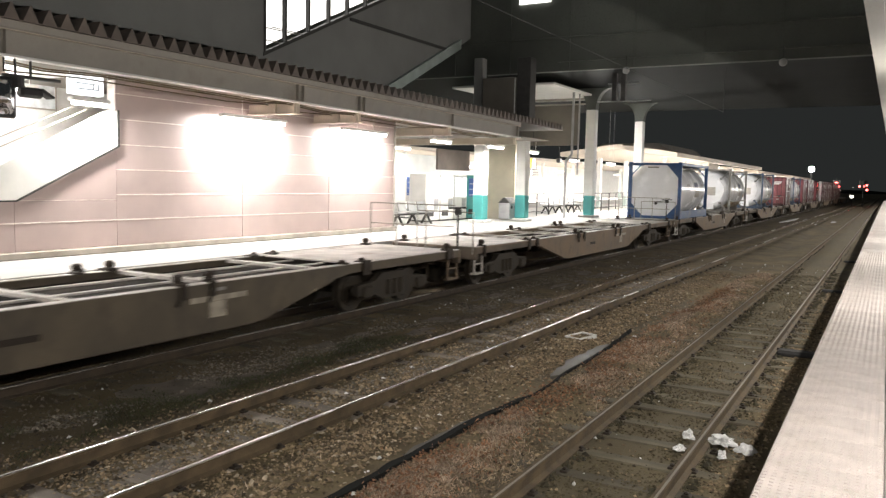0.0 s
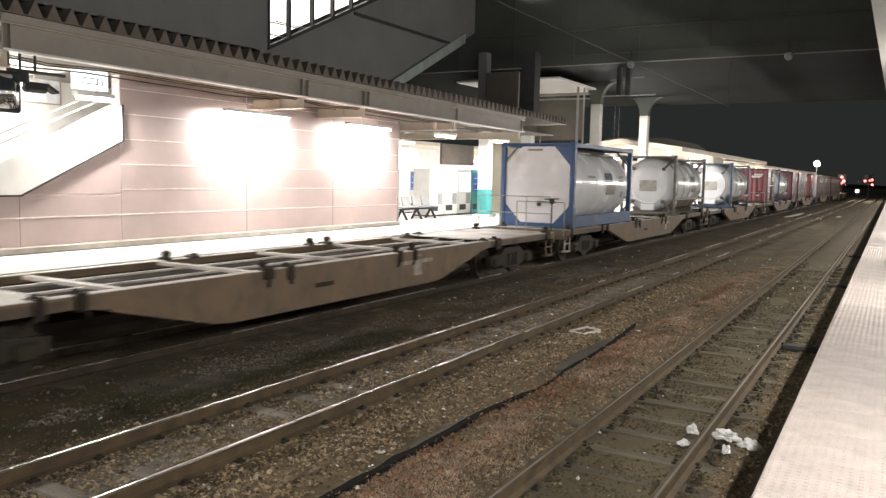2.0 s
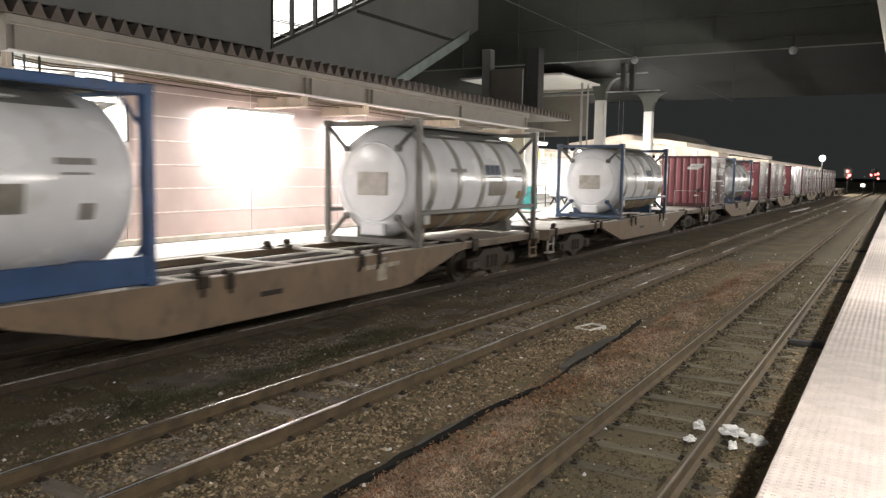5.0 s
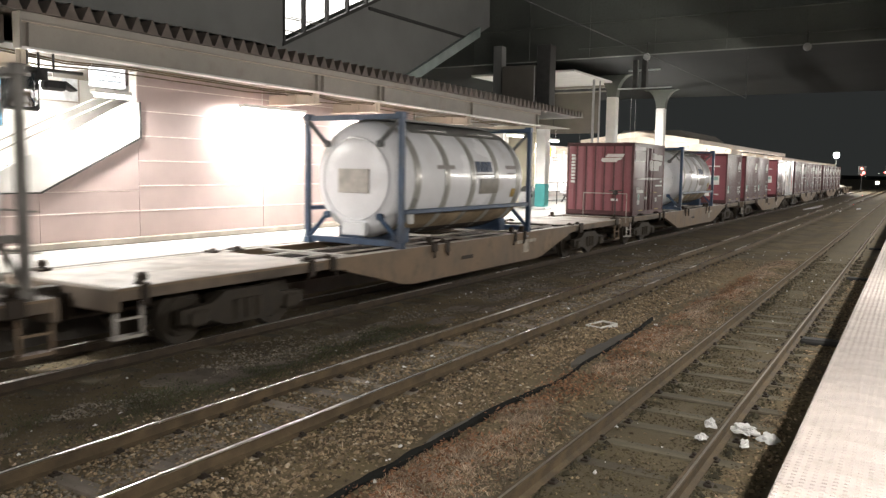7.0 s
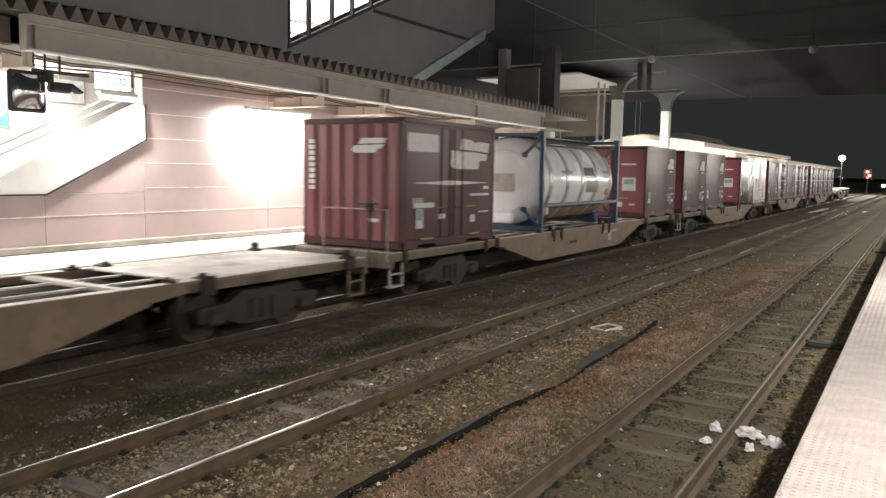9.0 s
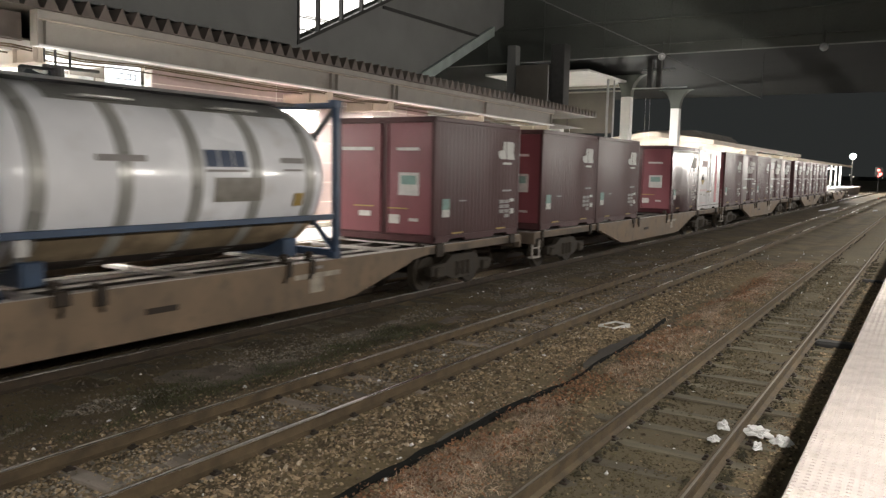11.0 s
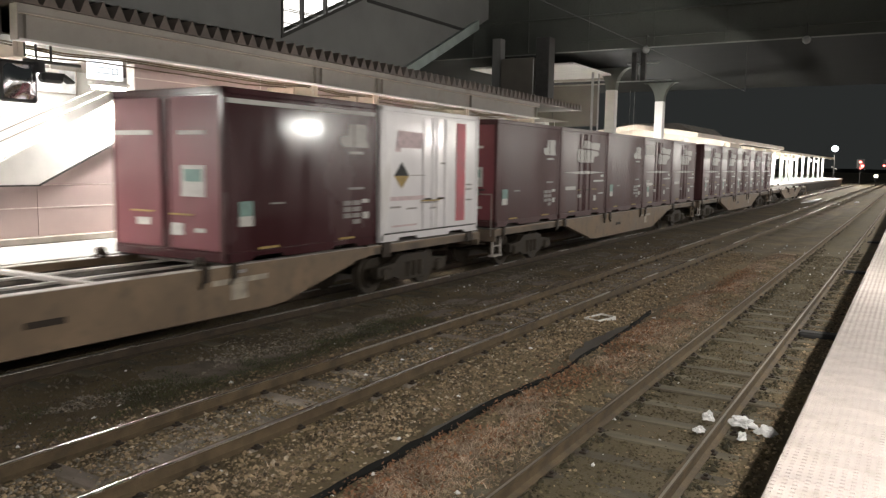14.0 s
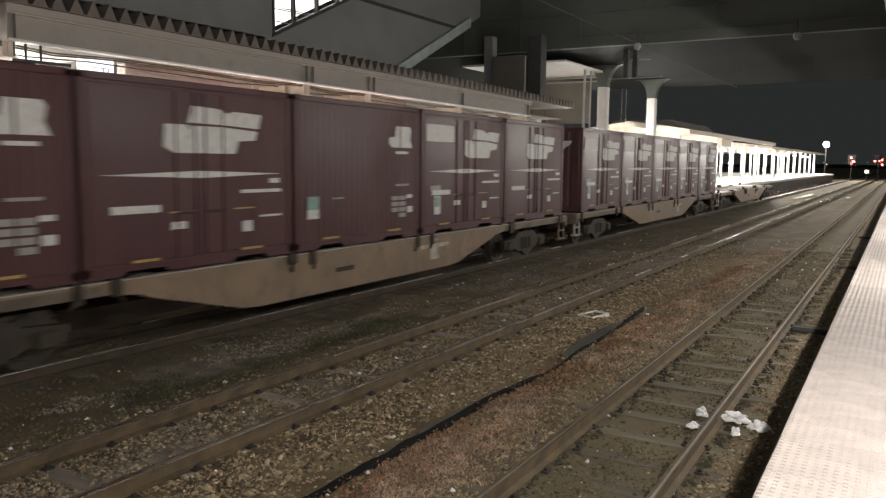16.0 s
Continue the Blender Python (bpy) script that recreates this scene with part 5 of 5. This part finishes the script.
def bogie_frame():
    b = Build()
    for s in (-1, 1):
        x0, x1 = s * 0.88, s * 1.02
        b.prism([(-1.25, 0.36), (-1.25, 0.56), (-0.7, 0.60), (-0.45, 0.74), (0.45, 0.74), (0.7, 0.60), (1.25, 0.56), (1.25, 0.36), (0.75, 0.36), (0.4, 0.24), (-0.4, 0.24), (-0.75, 0.36)],
                "x", x0, x1)
        for dy in (-0.95, 0.95):
            b.cbox(s * 0.86, s * 1.08, dy - 0.16, dy + 0.16, 0.30, 0.54, 0.04)
        for dy in (-0.22, 0.0, 0.22):
            b.tube((s * 1.0, dy, 0.30), (s * 1.0, dy, 0.60), 0.075, 10)
    b.cbox(-0.9, 0.9, -0.22, 0.22, 0.45, 0.72, 0.03)
    return b


def wheelset():
    b = Build()
    b.tube((-0.95, 0, 0), (0.95, 0, 0), 0.07, 12)
    for s in (-1, 1):
        for a, c, r in ((0.50, 0.53, 0.43), (0.53, 0.63, 0.405)):
            b.tube((s * a, 0, 0), (s * c, 0, 0), r, 28)
        b.tube((s * 0.62, 0, 0), (s * 0.66, 0, 0), 0.30, 24, 0.28)
        for k in range(3):
            a = 2 * math.pi * k / 3
            b.tube((s * 0.64, 0.2 * math.cos(a), 0.2 * math.sin(a)), (s * 0.672, 0.2 * math.cos(a), 0.2 * math.sin(a)), 0.035, 8)
    return b


def flat(b, side, y0, y1, z0, z1, d=0.004):
    """A thin painted patch on a container's side: side +1 faces the near platform."""
    x = side * 1.219
    return b.box(x, x + side * d, y0, y1, z0, z1)


def end_flat(b, x0, x1, z0, z1, y=0.0, d=0.004):
    return b.box(x0, x1, y - d, y, z0, z1)


def tank(frame_mat, label, style):
    """A twenty-foot tank container, front end at y = 0, standing at z = 0."""
    L, H, W = 5.80, 2.61, 1.219
    t = thing("tank_container", label, "tank container", "tank containers")
    p = 0.075 if style == "full" else 0.055
    for y in (p, L - p):
        for s in (-1, 1):
            part("corner_post", Build().cbox(s * (W - 2 * p), s * W, y - p, y + p, 0.0, H, 0.012), frame_mat, t)
            for z in (0.0, H - 0.12):
                part("corner_casting", Build().cbox(s * (W - 0.17), s * (W + 0.006), y - 0.09, y + 0.09, z - 0.005, z + 0.125, 0.015), frame_mat, t)
        for z0, z1 in ((0.03, 0.15), (H - 0.13, H - 0.03)):
            part("end_rail", Build().cbox(-W + 0.15, W - 0.15, y - 0.05, y + 0.05, z0, z1, 0.01), frame_mat, t)
    for s in (-1, 1):
        if style == "full":
            part("side_rail", Build().cbox(s * (W - 0.10), s * W, 0.15, L - 0.15, 0.04, 0.40, 0.01), frame_mat, t)
            part("side_rail", Build().cbox(s * (W - 0.10), s * W, 0.15, L - 0.15, H - 0.14, H - 0.02, 0.01), frame_mat, t)
        else:
            part("side_rail", Build().cbox(s * (W - 0.07), s * W, 0.15, L - 0.15, 0.66, 0.75, 0.01), frame_mat, t)
    for y in (p, L - p):
        for sx in (-1, 1):
            for z0, z1 in ((0.10, 0.62), (H - 0.10, H - 0.62)):
                b = Build()
                if style == "full":
                    if y > 1 or (sx < 0 and z0 > 1):
                        b.tube((sx * (W - 0.1), y, z1), (sx * (W - 0.58), y, z0), 0.03, 6)
                    else:
                        b.prism([(sx * (W - 0.12), z0), (sx * (W - 0.70), z0), (sx * (W - 0.12), z1 + (0.12 if z1 < 1 else -0.12))], "y", y - 0.032, y + 0.032)
                else:
                    b.tube((sx * (W - 0.06), y, z0), (sx * (W - 0.56), y + (-0.02 if y < 1 else 0.02), z0 + (z1 - z0) * 0.95), 0.045, 6)
                    b.cbox(sx * (W - 0.64), sx * (W - 0.48), y - 0.05, y + 0.06, z0 + (z1 - z0) * 0.82, z0 + (z1 - z0) * 1.08, 0.03)
                part("gusset" if style == "full" else "strut", b, frame_mat if style == "full" else ("tankgrey" if z0 > 1 else frame_mat), t)
    if style == "full":
        q, e = W - 0.14, 0.56
        octagon = [(-q + e, 0.12), (q - e, 0.12), (q, 0.12 + e), (q, H - 0.12 - e), (q - e, H - 0.12), (-q + e, H - 0.12), (-q, H - 0.12 - e), (-q, 0.12 + e)]
        for y in (0.10,):
            part("end_panel", Build().prism(octagon, "y", y, y + 0.02), "shell", t, "white octagonal end panel")
    R = 1.17 if style == "full" else 1.18
    zc = H / 2 + 0.02
    y0, y1 = (0.15, L - 0.15) if style == "full" else (0.10, L - 0.10)
    if style == "full":
        head = [(0.0, 0.05), (0.01, 0.75), (0.03, 1.00), (0.08, 1.09), (0.16, 1.145), (0.28, R)]
    else:
        head = [(0.0, 0.05), (0.01, 0.55), (0.03, 0.80), (0.09, 0.98), (0.19, 1.09), (0.32, 1.15), (0.45, R)]
    prof = [(y0 + d, r) for d, r in head] + [(y1 - d, r) for d, r in head[::-1]]
    shell = part("tank_shell", Build().lathe(prof, 0, 0, zc, 56), "shell", t, "pale glossy tank shell", smooth=True)
    for y in ((0.9, 2.2, 3.6, 4.9) if style == "full" else (0.62, 1.75, 2.85, 3.95, 5.1)):
        w, lift = (0.02, 0.006) if style == "full" else (0.105, 0.012)
        part("band", Build().lathe([(y - w, R - 0.01), (y - w + 0.008, R + lift), (y + w - 0.008, R + lift), (y + w, R - 0.01)], 0, 0, zc, 56),
             "shell" if style == "full" else "band", shell, smooth=True)
    part("walkway", Build().box(-0.42, 0.42, 0.25, L - 0.25, H - 0.09, H - 0.05), "tankgrey", t, "dark top walkway")
    # Curved patch paints the walkway's shade onto the upper shell.
    part("top_shroud", curved_patch(R + 0.018, zc, 2.4 if style == "full" else 1.0, L - 0.75, 0.80 * R, 0.985 * R), "topshade", t, "dark grey patch for the shade below the walkway")
    # Lower side goes tan, then dark brown towards the bottom.
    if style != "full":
        part("belly_cladding", curved_patch(R + 0.004, zc, 0.45, L - 0.45, -0.90 * R, -0.54 * R, 8), "bellytan", shell, "tan lower cladding")
        part("belly_pan", curved_patch(R + 0.007, zc, 0.45, L - 0.45, -0.995 * R, -0.86 * R, 8), "bellydark", shell, "dark brown underside")
    for y in (1.3, 3.4):
        part("grip", Build().cbox(0.50, 0.95, y, y + 0.75, H - 0.30, H - 0.27, 0.01), "band", t)
    if style == "full":
        part("valve_box", Build().cbox(-0.42, 0.12, 0.02, 0.10, 0.62, 1.02, 0.015), "shell", t)
        part("valve_handle", Build().tube((0.05, -0.03, 0.80), (0.40, -0.03, 0.80), 0.022, 8).tube((0.1, -0.03, 0.72), (0.1, 0.05, 0.72), 0.06, 10), "steel", t)
        part("name_plate", Build().cbox(-0.35, 0.15, 0.06, 0.10, H - 0.26, H - 0.20, 0.008), "plate", t)
    else:
        part("end_ring", Build().lathe([(0.13, 0.79), (0.105, 0.80), (0.105, 0.825), (0.15, 0.84)], 0, 0, zc, 40), "shell", t, smooth=True)
        part("end_plate", Build().cbox(-0.40, 0.36, 0.080, 0.13, zc - 0.28, zc + 0.20, 0.01), "endplate", t, "pale data plate on the end")
        part("outlet_box", Build().cbox(-0.30, 0.30, 0.05, 0.20, 0.20, 0.46, 0.02), "shell", t)
    for y in (0.6, L - 0.9):
        part("saddle", Build().cbox(-0.8, 0.8, y, y + 0.3, 0.05, 0.35, 0.02), frame_mat, t)
    part("data_plate", curved_patch(R + 0.016, zc, 3.15, 4.05, -0.32, 0.02), "plate", t, "dark data plate")
    for k in range(3):
        part("lettering", curved_patch(R + 0.016, zc, 3.0 + 0.26 * k, 3.22 + 0.26 * k, 0.17, 0.40), "bluemark", t, "blue lettering as plain bars")
    part("lettering", curved_patch(R + 0.016, zc, 3.0, 3.75, 0.10, 0.13), "greymark", t)
    part("lettering", curved_patch(R + 0.016, zc, 1.35, 2.05, 0.22, 0.30), "greymark", t)
    part("lettering", curved_patch(R + 0.016, zc, 4.45, 4.95, 0.24, 0.32), "greymark", t)
    part("lettering", curved_patch(R + 0.016, zc, 4.50, 4.90, 0.12, 0.15), "greymark", t)
    part("placard", curved_patch(R + 0.016, zc, 4.75, 4.95, -0.42, -0.22), "yellow" if style != "full" else "greymark", t, "small placard")
    part("tag", Build().cbox(1.10, 1.17, 0.35, 0.50, 0.46, 0.66, 0.01), "mark", t, "white tag")
    return t


def curved_patch(r, zc, y0, y1, z0, z1, seg=5):
    """A painted patch that follows the tank's round side facing the near platform."""
    b = Build()
    for s in (1,):
        angles = [math.asin(z0 / r) + (math.asin(z1 / r) - math.asin(z0 / r)) * i / seg for i in range(seg + 1)]
        vs = []
        for a in angles:
            for y in (y0, y1):
                for q in (r, r + 0.004):
                    vs.append((s * q * math.cos(a), y, zc + q * math.sin(a)))
        fs = []
        for i in range(seg):
            k = 4 * i
            fs += [(k + 1, k + 3, k + 7, k + 5), (k, k + 4, k + 6, k + 2), (k, k + 1, k + 5, k + 4), (k + 2, k + 6, k + 7, k + 3)]
        fs += [(0, 2, 3, 1), (4 * seg, 4 * seg + 1, 4 * seg + 3, 4 * seg + 2)]
        b.add(vs, fs)
    return b


def box_container(mat, label, style, end_mat=""):
    """A twelve-foot railway container, front end at y = 0, standing at z = 0."""
    L, H, W = 3.70, 2.55, 1.219
    c = thing("freight_container", label, "container", "freight containers")
    part("body", Build().cbox(-W + 0.02, W - 0.02, 0.02, L - 0.02, 0.10, H, 0.02), mat, c)
    for y in (0.05, L - 0.05):
        for s in (-1, 1):
            part("corner_post", Build().cbox(s * (W - 0.09), s * W, y - 0.05, y + 0.05, 0.06, H - 0.005, 0.012), mat, c)
    for s in (-1, 1):
        part("base_rail", Build().prism([(0.0, 0.04), (0.55, 0.04), (0.62, 0.10), (1.20, 0.10), (1.27, 0.04), (2.43, 0.04), (2.50, 0.10), (3.08, 0.10), (3.15, 0.04), (L, 0.04), (L, 0.17), (0, 0.17)],
                                         "x", s * (W - 0.06), s * W), mat, c)
        part("top_rail", Build().cbox(s * (W - 0.08), s * W, 0, L, H - 0.09, H + 0.004, 0.012), mat, c)
    for y in (0.0, L - 0.06):
        part("cross_rail", Build().cbox(-W + 0.08, W - 0.08, y, y + 0.06, H - 0.10, H + 0.002, 0.01), mat, c)
        part("cross_rail", Build().cbox(-W + 0.06, W - 0.06, y, y + 0.06, 0.04, 0.17, 0.01), mat, c)
    for y in (0.2, L - 0.45):
        part("foot", Build().box(-W + 0.1, W - 0.1, y, y + 0.25, 0, 0.11), "lock", c)
    for s in (-1, 1):
        if style == "smooth":
            part("side_panel", Build().cbox(s * (W - 0.024), s * (W - 0.008), 0.11, L - 0.11, 0.18, H - 0.10, 0.004), mat, c, "smooth glossy side")
        elif style == "plain":
            wave = [(s * (W - 0.024), 0.11)]
            for i in range(23):
                y = 0.17 + i * (L - 0.34) / 22
                wave += [(s * (W - 0.016), y - 0.055), (s * (W - 0.008), y - 0.04), (s * (W - 0.008), y + 0.04), (s * (W - 0.016), y + 0.055)]
            part("side_panel", Build().prism(wave + [(s * (W - 0.024), L - 0.11)], "z", 0.18, H - 0.10), mat, c, "finely corrugated side")
        else:
            for y0, y1 in ((0.12, L / 2 - 0.006), (L / 2 + 0.006, L - 0.12)):
                part("side_door", Build().cbox(s * (W - 0.03), s * (W - 0.008), y0, y1, 0.2, H - 0.12, 0.008), mat, c)
            for y in (L / 2 - 0.42, L / 2 - 0.09, L / 2 + 0.09, L / 2 + 0.42):
                part("lock_bar", Build().tube((s * (W - 0.002), y, 0.2), (s * (W - 0.002), y, H - 0.14), 0.016, 8), mat, c)
            for y in (L / 2 - 0.25, L / 2 + 0.25):
                part("handle", Build().cbox(s * (W - 0.01), s * (W + 0.012), y - 0.14, y + 0.14, 0.78, 0.82, 0.008), "lock", c)
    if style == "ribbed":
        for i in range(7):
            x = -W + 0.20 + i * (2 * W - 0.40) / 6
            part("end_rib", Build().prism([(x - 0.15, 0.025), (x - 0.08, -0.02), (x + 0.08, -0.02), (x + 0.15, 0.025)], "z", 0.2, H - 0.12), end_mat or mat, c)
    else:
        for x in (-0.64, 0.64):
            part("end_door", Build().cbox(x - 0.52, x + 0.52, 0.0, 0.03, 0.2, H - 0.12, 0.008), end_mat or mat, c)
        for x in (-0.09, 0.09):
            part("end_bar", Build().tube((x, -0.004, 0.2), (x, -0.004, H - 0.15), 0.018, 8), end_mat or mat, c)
    return c


def side_mark(c, y0, y1, z0, z1, mat="mark", d=0.004):
    part("stencil", Build().box(1.219, 1.219 + d, y0, y1, z0, z1), mat, c)


def side_shape(c, pts, mat="mark"):
    part("emblem", Build().prism(pts, "x", 1.219, 1.223), mat, c)


def end_mark(c, x0, x1, z0, z1, mat="mark", d=0.006):
    part("stencil", Build().box(x0, x1, -d, 0.0, z0, z1), mat, c)


def monogram(c):
    """The plain container's marks: two plain notched blocks, small bars and labels."""
    side_shape(c, [(2.64, 1.84), (2.74, 1.77), (2.99, 1.77), (2.99, 2.17), (2.88, 2.17), (2.84, 1.97), (2.64, 1.95)])
    side_shape(c, [(3.03, 1.77), (3.43, 1.77), (3.35, 1.93), (3.39, 2.10), (3.33, 2.17), (3.03, 2.17)])
    side_mark(c, 2.86, 3.28, 1.65, 1.70)
    for k in range(4):
        for y in (2.72, 2.98):
            if (k, y) != (0, 2.72):
                side_mark(c, y, y + 0.22, 0.44 + 0.11 * k, 0.52 + 0.11 * k, "greymark")
    side_mark(c, 3.24, 3.44, 0.80, 0.87)
    side_mark(c, 2.86, 3.30, 1.04, 1.08, "greymark")
    side_mark(c, 3.26, 3.44, 0.52, 0.64)
    side_mark(c, 0.30, 0.58, 0.55, 0.70)
    side_mark(c, 0.30, 0.58, 0.70, 0.92, "greenmark")
    side_mark(c, 0.95, 1.25, 0.86, 0.885, "greymark")
    for y in (0.70, 2.60):
        side_mark(c, y, y + 0.42, 0.19, 0.225, "yellow", 0.006)
    end_marks(c)


def end_marks(c):
    end_mark(c, -1.12, -0.30, 1.88, 1.95)
    end_mark(c, 0.30, 0.85, 1.88, 1.94)
    part("notice", Build().box(0.35, 0.85, -0.006, 0.0, 0.98, 1.44), "mark", c, "white notice sheet")
    end_mark(c, 0.42, 0.78, 1.20, 1.38, "greenmark", 0.009)
    end_mark(c, -0.66, -0.36, 0.52, 0.63)
    end_mark(c, 0.12, 0.38, 0.40, 0.58)
    end_mark(c, 0.62, 0.84, 0.46, 0.52)
    end_mark(c, -0.78, -0.28, 0.72, 0.745, "yellow", 0.02)
    end_mark(c, 0.10, 0.58, 0.70, 0.725, "yellow", 0.02)


def wing_marks(c, square=False):
    """The door container's marks: a swept emblem and a long tapered line."""
    if square:
        side_mark(c, 0.18, 1.30, 1.92, 2.27)
        k = 0.55
        base = 1.75
    else:
        k, base = 1.0, 1.22
    f = lambda a: base + (a - 1.22) * (0.92 if square else 1.0)
    side_shape(c, [(f(1.22), 1.68), (f(1.40), 1.60), (f(1.70), 1.60), (f(1.70), 1.86), (f(1.62), 1.98), (f(1.25), 1.98)])
    side_shape(c, [(f(1.70), 1.60), (f(2.50), 1.60), (f(2.58), 1.78), (f(2.90), 1.80), (f(2.95), 1.93), (f(2.3), 1.97), (f(1.68), 1.97)])
    side_shape(c, [(f(1.64), 2.01), (f(2.3), 2.0), (f(2.98), 1.97), (f(3.04), 2.18), (f(2.5), 2.20), (f(2.35), 2.16), (f(2.2), 2.22), (f(1.72), 2.24)])
    side_shape(c, [(0.25, 1.31), (1.85, 1.36), (3.45, 1.31), (1.85, 1.26)])
    side_mark(c, 0.40, 1.15, 0.82, 0.92)
    side_mark(c, 2.60, 3.45, 1.03, 1.08)
    side_mark(c, 3.20, 3.42, 1.17, 1.24)
    side_mark(c, 1.32, 1.58, 0.58, 0.68)
    side_mark(c, 2.62, 2.82, 0.46, 0.62)
    side_mark(c, 3.0, 3.45, 0.66, 0.69)
    for y in (1.30, 2.45):
        side_mark(c, y, y + 0.40, 0.80, 0.82, "yellow", 0.006)
    if square:
        side_mark(c, 0.35, 0.75, 0.92, 1.02, "greymark")
        side_mark(c, 0.50, 0.75, 0.42, 0.80)
        side_mark(c, 0.53, 0.72, 0.58, 0.78, "greenmark", 0.007)
    for y in (0.70, 2.60):
        side_mark(c, y, y + 0.42, 0.19, 0.225, "yellow", 0.006)


def white_marks(c):
    side_mark(c, 2.72, 3.10, 0.30, 2.36, "stripe")
    side_shape(c, [(0.42, 1.27), (0.67, 1.53), (0.92, 1.27)], "cable")
    side_shape(c, [(0.42, 1.27), (0.92, 1.27), (0.67, 1.03)], "yellow")
    side_mark(c, 0.95, 1.50, 1.27, 1.285, "greymark")
    side_shape(c, [(0.45, 1.72), (0.62, 1.72), (0.62, 1.80), (1.36, 1.80), (1.42, 2.10), (0.55, 2.12)], "pinkmark")
    side_mark(c, 0.30, 1.50, 0.80, 0.88, "pinkmark")
    for y0, y1, z in ((0.3, 0.65, 0.66), (0.85, 1.2, 0.62), (1.35, 2.0, 0.72), (0.35, 1.2, 0.30), (1.7, 1.95, 0.60), (3.15, 3.4, 1.05), (3.15, 3.4, 0.95), (3.15, 3.4, 0.72), (2.1, 2.3, 1.5)):
        side_mark(c, y0, y1, z, z + 0.035, "pinkmark" if y0 in (0.35,) else "greymark")
    side_mark(c, 0.10, 3.60, 0.175, 0.20, "steel")
    side_mark(c, 1.36, 2.05, 0.76, 0.785, "yellow", 0.02)


def place_train():
    first = wagon_mesh()
    second, third_wagon = wagon_mesh(cut=0.62), wagon_mesh(cut=0.5)
    bare = wagon_mesh("wagon", True, False)
    plain = wagon_mesh("wagon", False)
    plain_bare = wagon_mesh("wagon", False, False)
    again = lambda w: copy_thing(w, Matrix.Identity(4))
    wagons = [wagon_mesh("wagondark"), second, third_wagon, bare, plain, plain_bare, first, again(bare), again(bare)]
    for k, w in enumerate(wagons):
        MOVING.append((w, FIRST + WAGON_L * k + (0.88, 0.3, 0, 0, 0, 0, 0, 0, 0)[k], 0.0))
        w["label"] = (("sooty brown" if k == 0 else "ochre-grey") + " flat container wagon with fish-belly side beams, " +
                      ("running empty" if k in (0, 1, 8) else "carrying tank containers" if k in (2, 3) else "carrying freight containers"))
    WHEELS.extend(o for w in wagons for o in w.children_recursive if o.name.startswith("wheelset"))
    top = DECK + 0.012
    blue = tank("tankblue", "pale tank container in a full blue frame", "full")
    MOVING.append((blue, 36.34, top))
    grey = tank("tankpale", "pale tank container in a dirty light grey frame", "open")
    MOVING.append((grey, 48.6, top))
    light_blue = tank("tankdull", "pale banded tank container in an open slate-blue frame", "open")
    MOVING.append((light_blue, 61.72, top))
    MOVING.append((copy_thing(light_blue, Matrix.Identity(4)), 82.1, top))

    def put(source, u, label=""):
        c = copy_thing(source, Matrix.Identity(4))
        if label:
            c["label"] = label
        MOVING.append((c, u, top))

    ribbed = box_container("red", "maroon freight container with a ribbed end coloured as if lit", "ribbed", "redlit")
    wing_marks(ribbed, True)
    for k in range(9):
        end_mark(ribbed, -1.04, -0.90, 1.15 + 0.115 * k, 1.23 + 0.115 * k, d=0.026)
    part("emblem", Build().prism([(0.05, 1.94), (0.12, 1.88), (0.62, 1.88), (0.66, 1.95), (0.78, 1.97), (0.82, 2.04), (0.10, 2.02)], "y", -0.028, -0.02), "mark", ribbed)
    part("emblem", Build().prism([(0.20, 2.05), (0.84, 2.06), (0.89, 2.16), (0.28, 2.16)], "y", -0.028, -0.02), "mark", ribbed)
    end_mark(ribbed, 0.45, 0.7, 0.55, 0.62, d=0.026)
    MOVING.append((ribbed, 75.72, top))

    # End doors take the brighter maroon that stands for lamp light.
    mono = box_container("red", "maroon freight container with white stencilled marks", "plain", "redlit")
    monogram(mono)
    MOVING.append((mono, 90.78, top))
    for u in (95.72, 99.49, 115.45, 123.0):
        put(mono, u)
    bright = box_container("redgloss", "glossy maroon freight container with lit-toned end and white top strip", "smooth", "redlit")
    monogram(bright)
    side_mark(bright, 0.08, 3.62, 2.33, 2.40)
    MOVING.append((bright, 107.03, top))
    white = box_container("whitebox", "white freight container with a faded red stripe and hazard diamond", "door")
    white_marks(white)
    MOVING.append((white, 110.85, top))
    wing = box_container("red", "maroon freight container with a swept white emblem and tapered line", "door")
    wing_marks(wing)
    end_marks(wing)
    MOVING.append((wing, 119.22, top))
    put(wing, 130.55)
    boxed = box_container("red", "maroon freight container with a white square beside its emblem", "door")
    wing_marks(boxed, True)
    end_marks(boxed)
    MOVING.append((boxed, 126.78, top))
    dull = box_container("red", "dull maroon freight container with a ribbed end and small emblem", "ribbed")
    wing_marks(dull, True)
    part("emblem", Build().prism([(0.05, 1.88), (0.62, 1.88), (0.66, 1.95), (0.82, 2.04), (0.89, 2.16), (0.12, 2.16)], "y", -0.028, -0.02), "mark", dull)
    MOVING.append((dull, 135.75, top))
    for k in range(1, 5):
        put(boxed, 135.75 + 3.775 * k)


place_train()


def motions():
    stops = [0.5 * i for i in range(33)]
    for ob, u, z in MOVING:
        walk(ob, [(t, pose(TRAIN_X, u - run(t), z)) for t in stops])
    turns = [0.08 * i for i in range(201)]
    for ob in WHEELS:
        at = ob.location.copy()
        walk(ob, [(t, pose(at.x, at.y, at.z, math.degrees(run(t) / 0.405))) for t in turns])


motions()
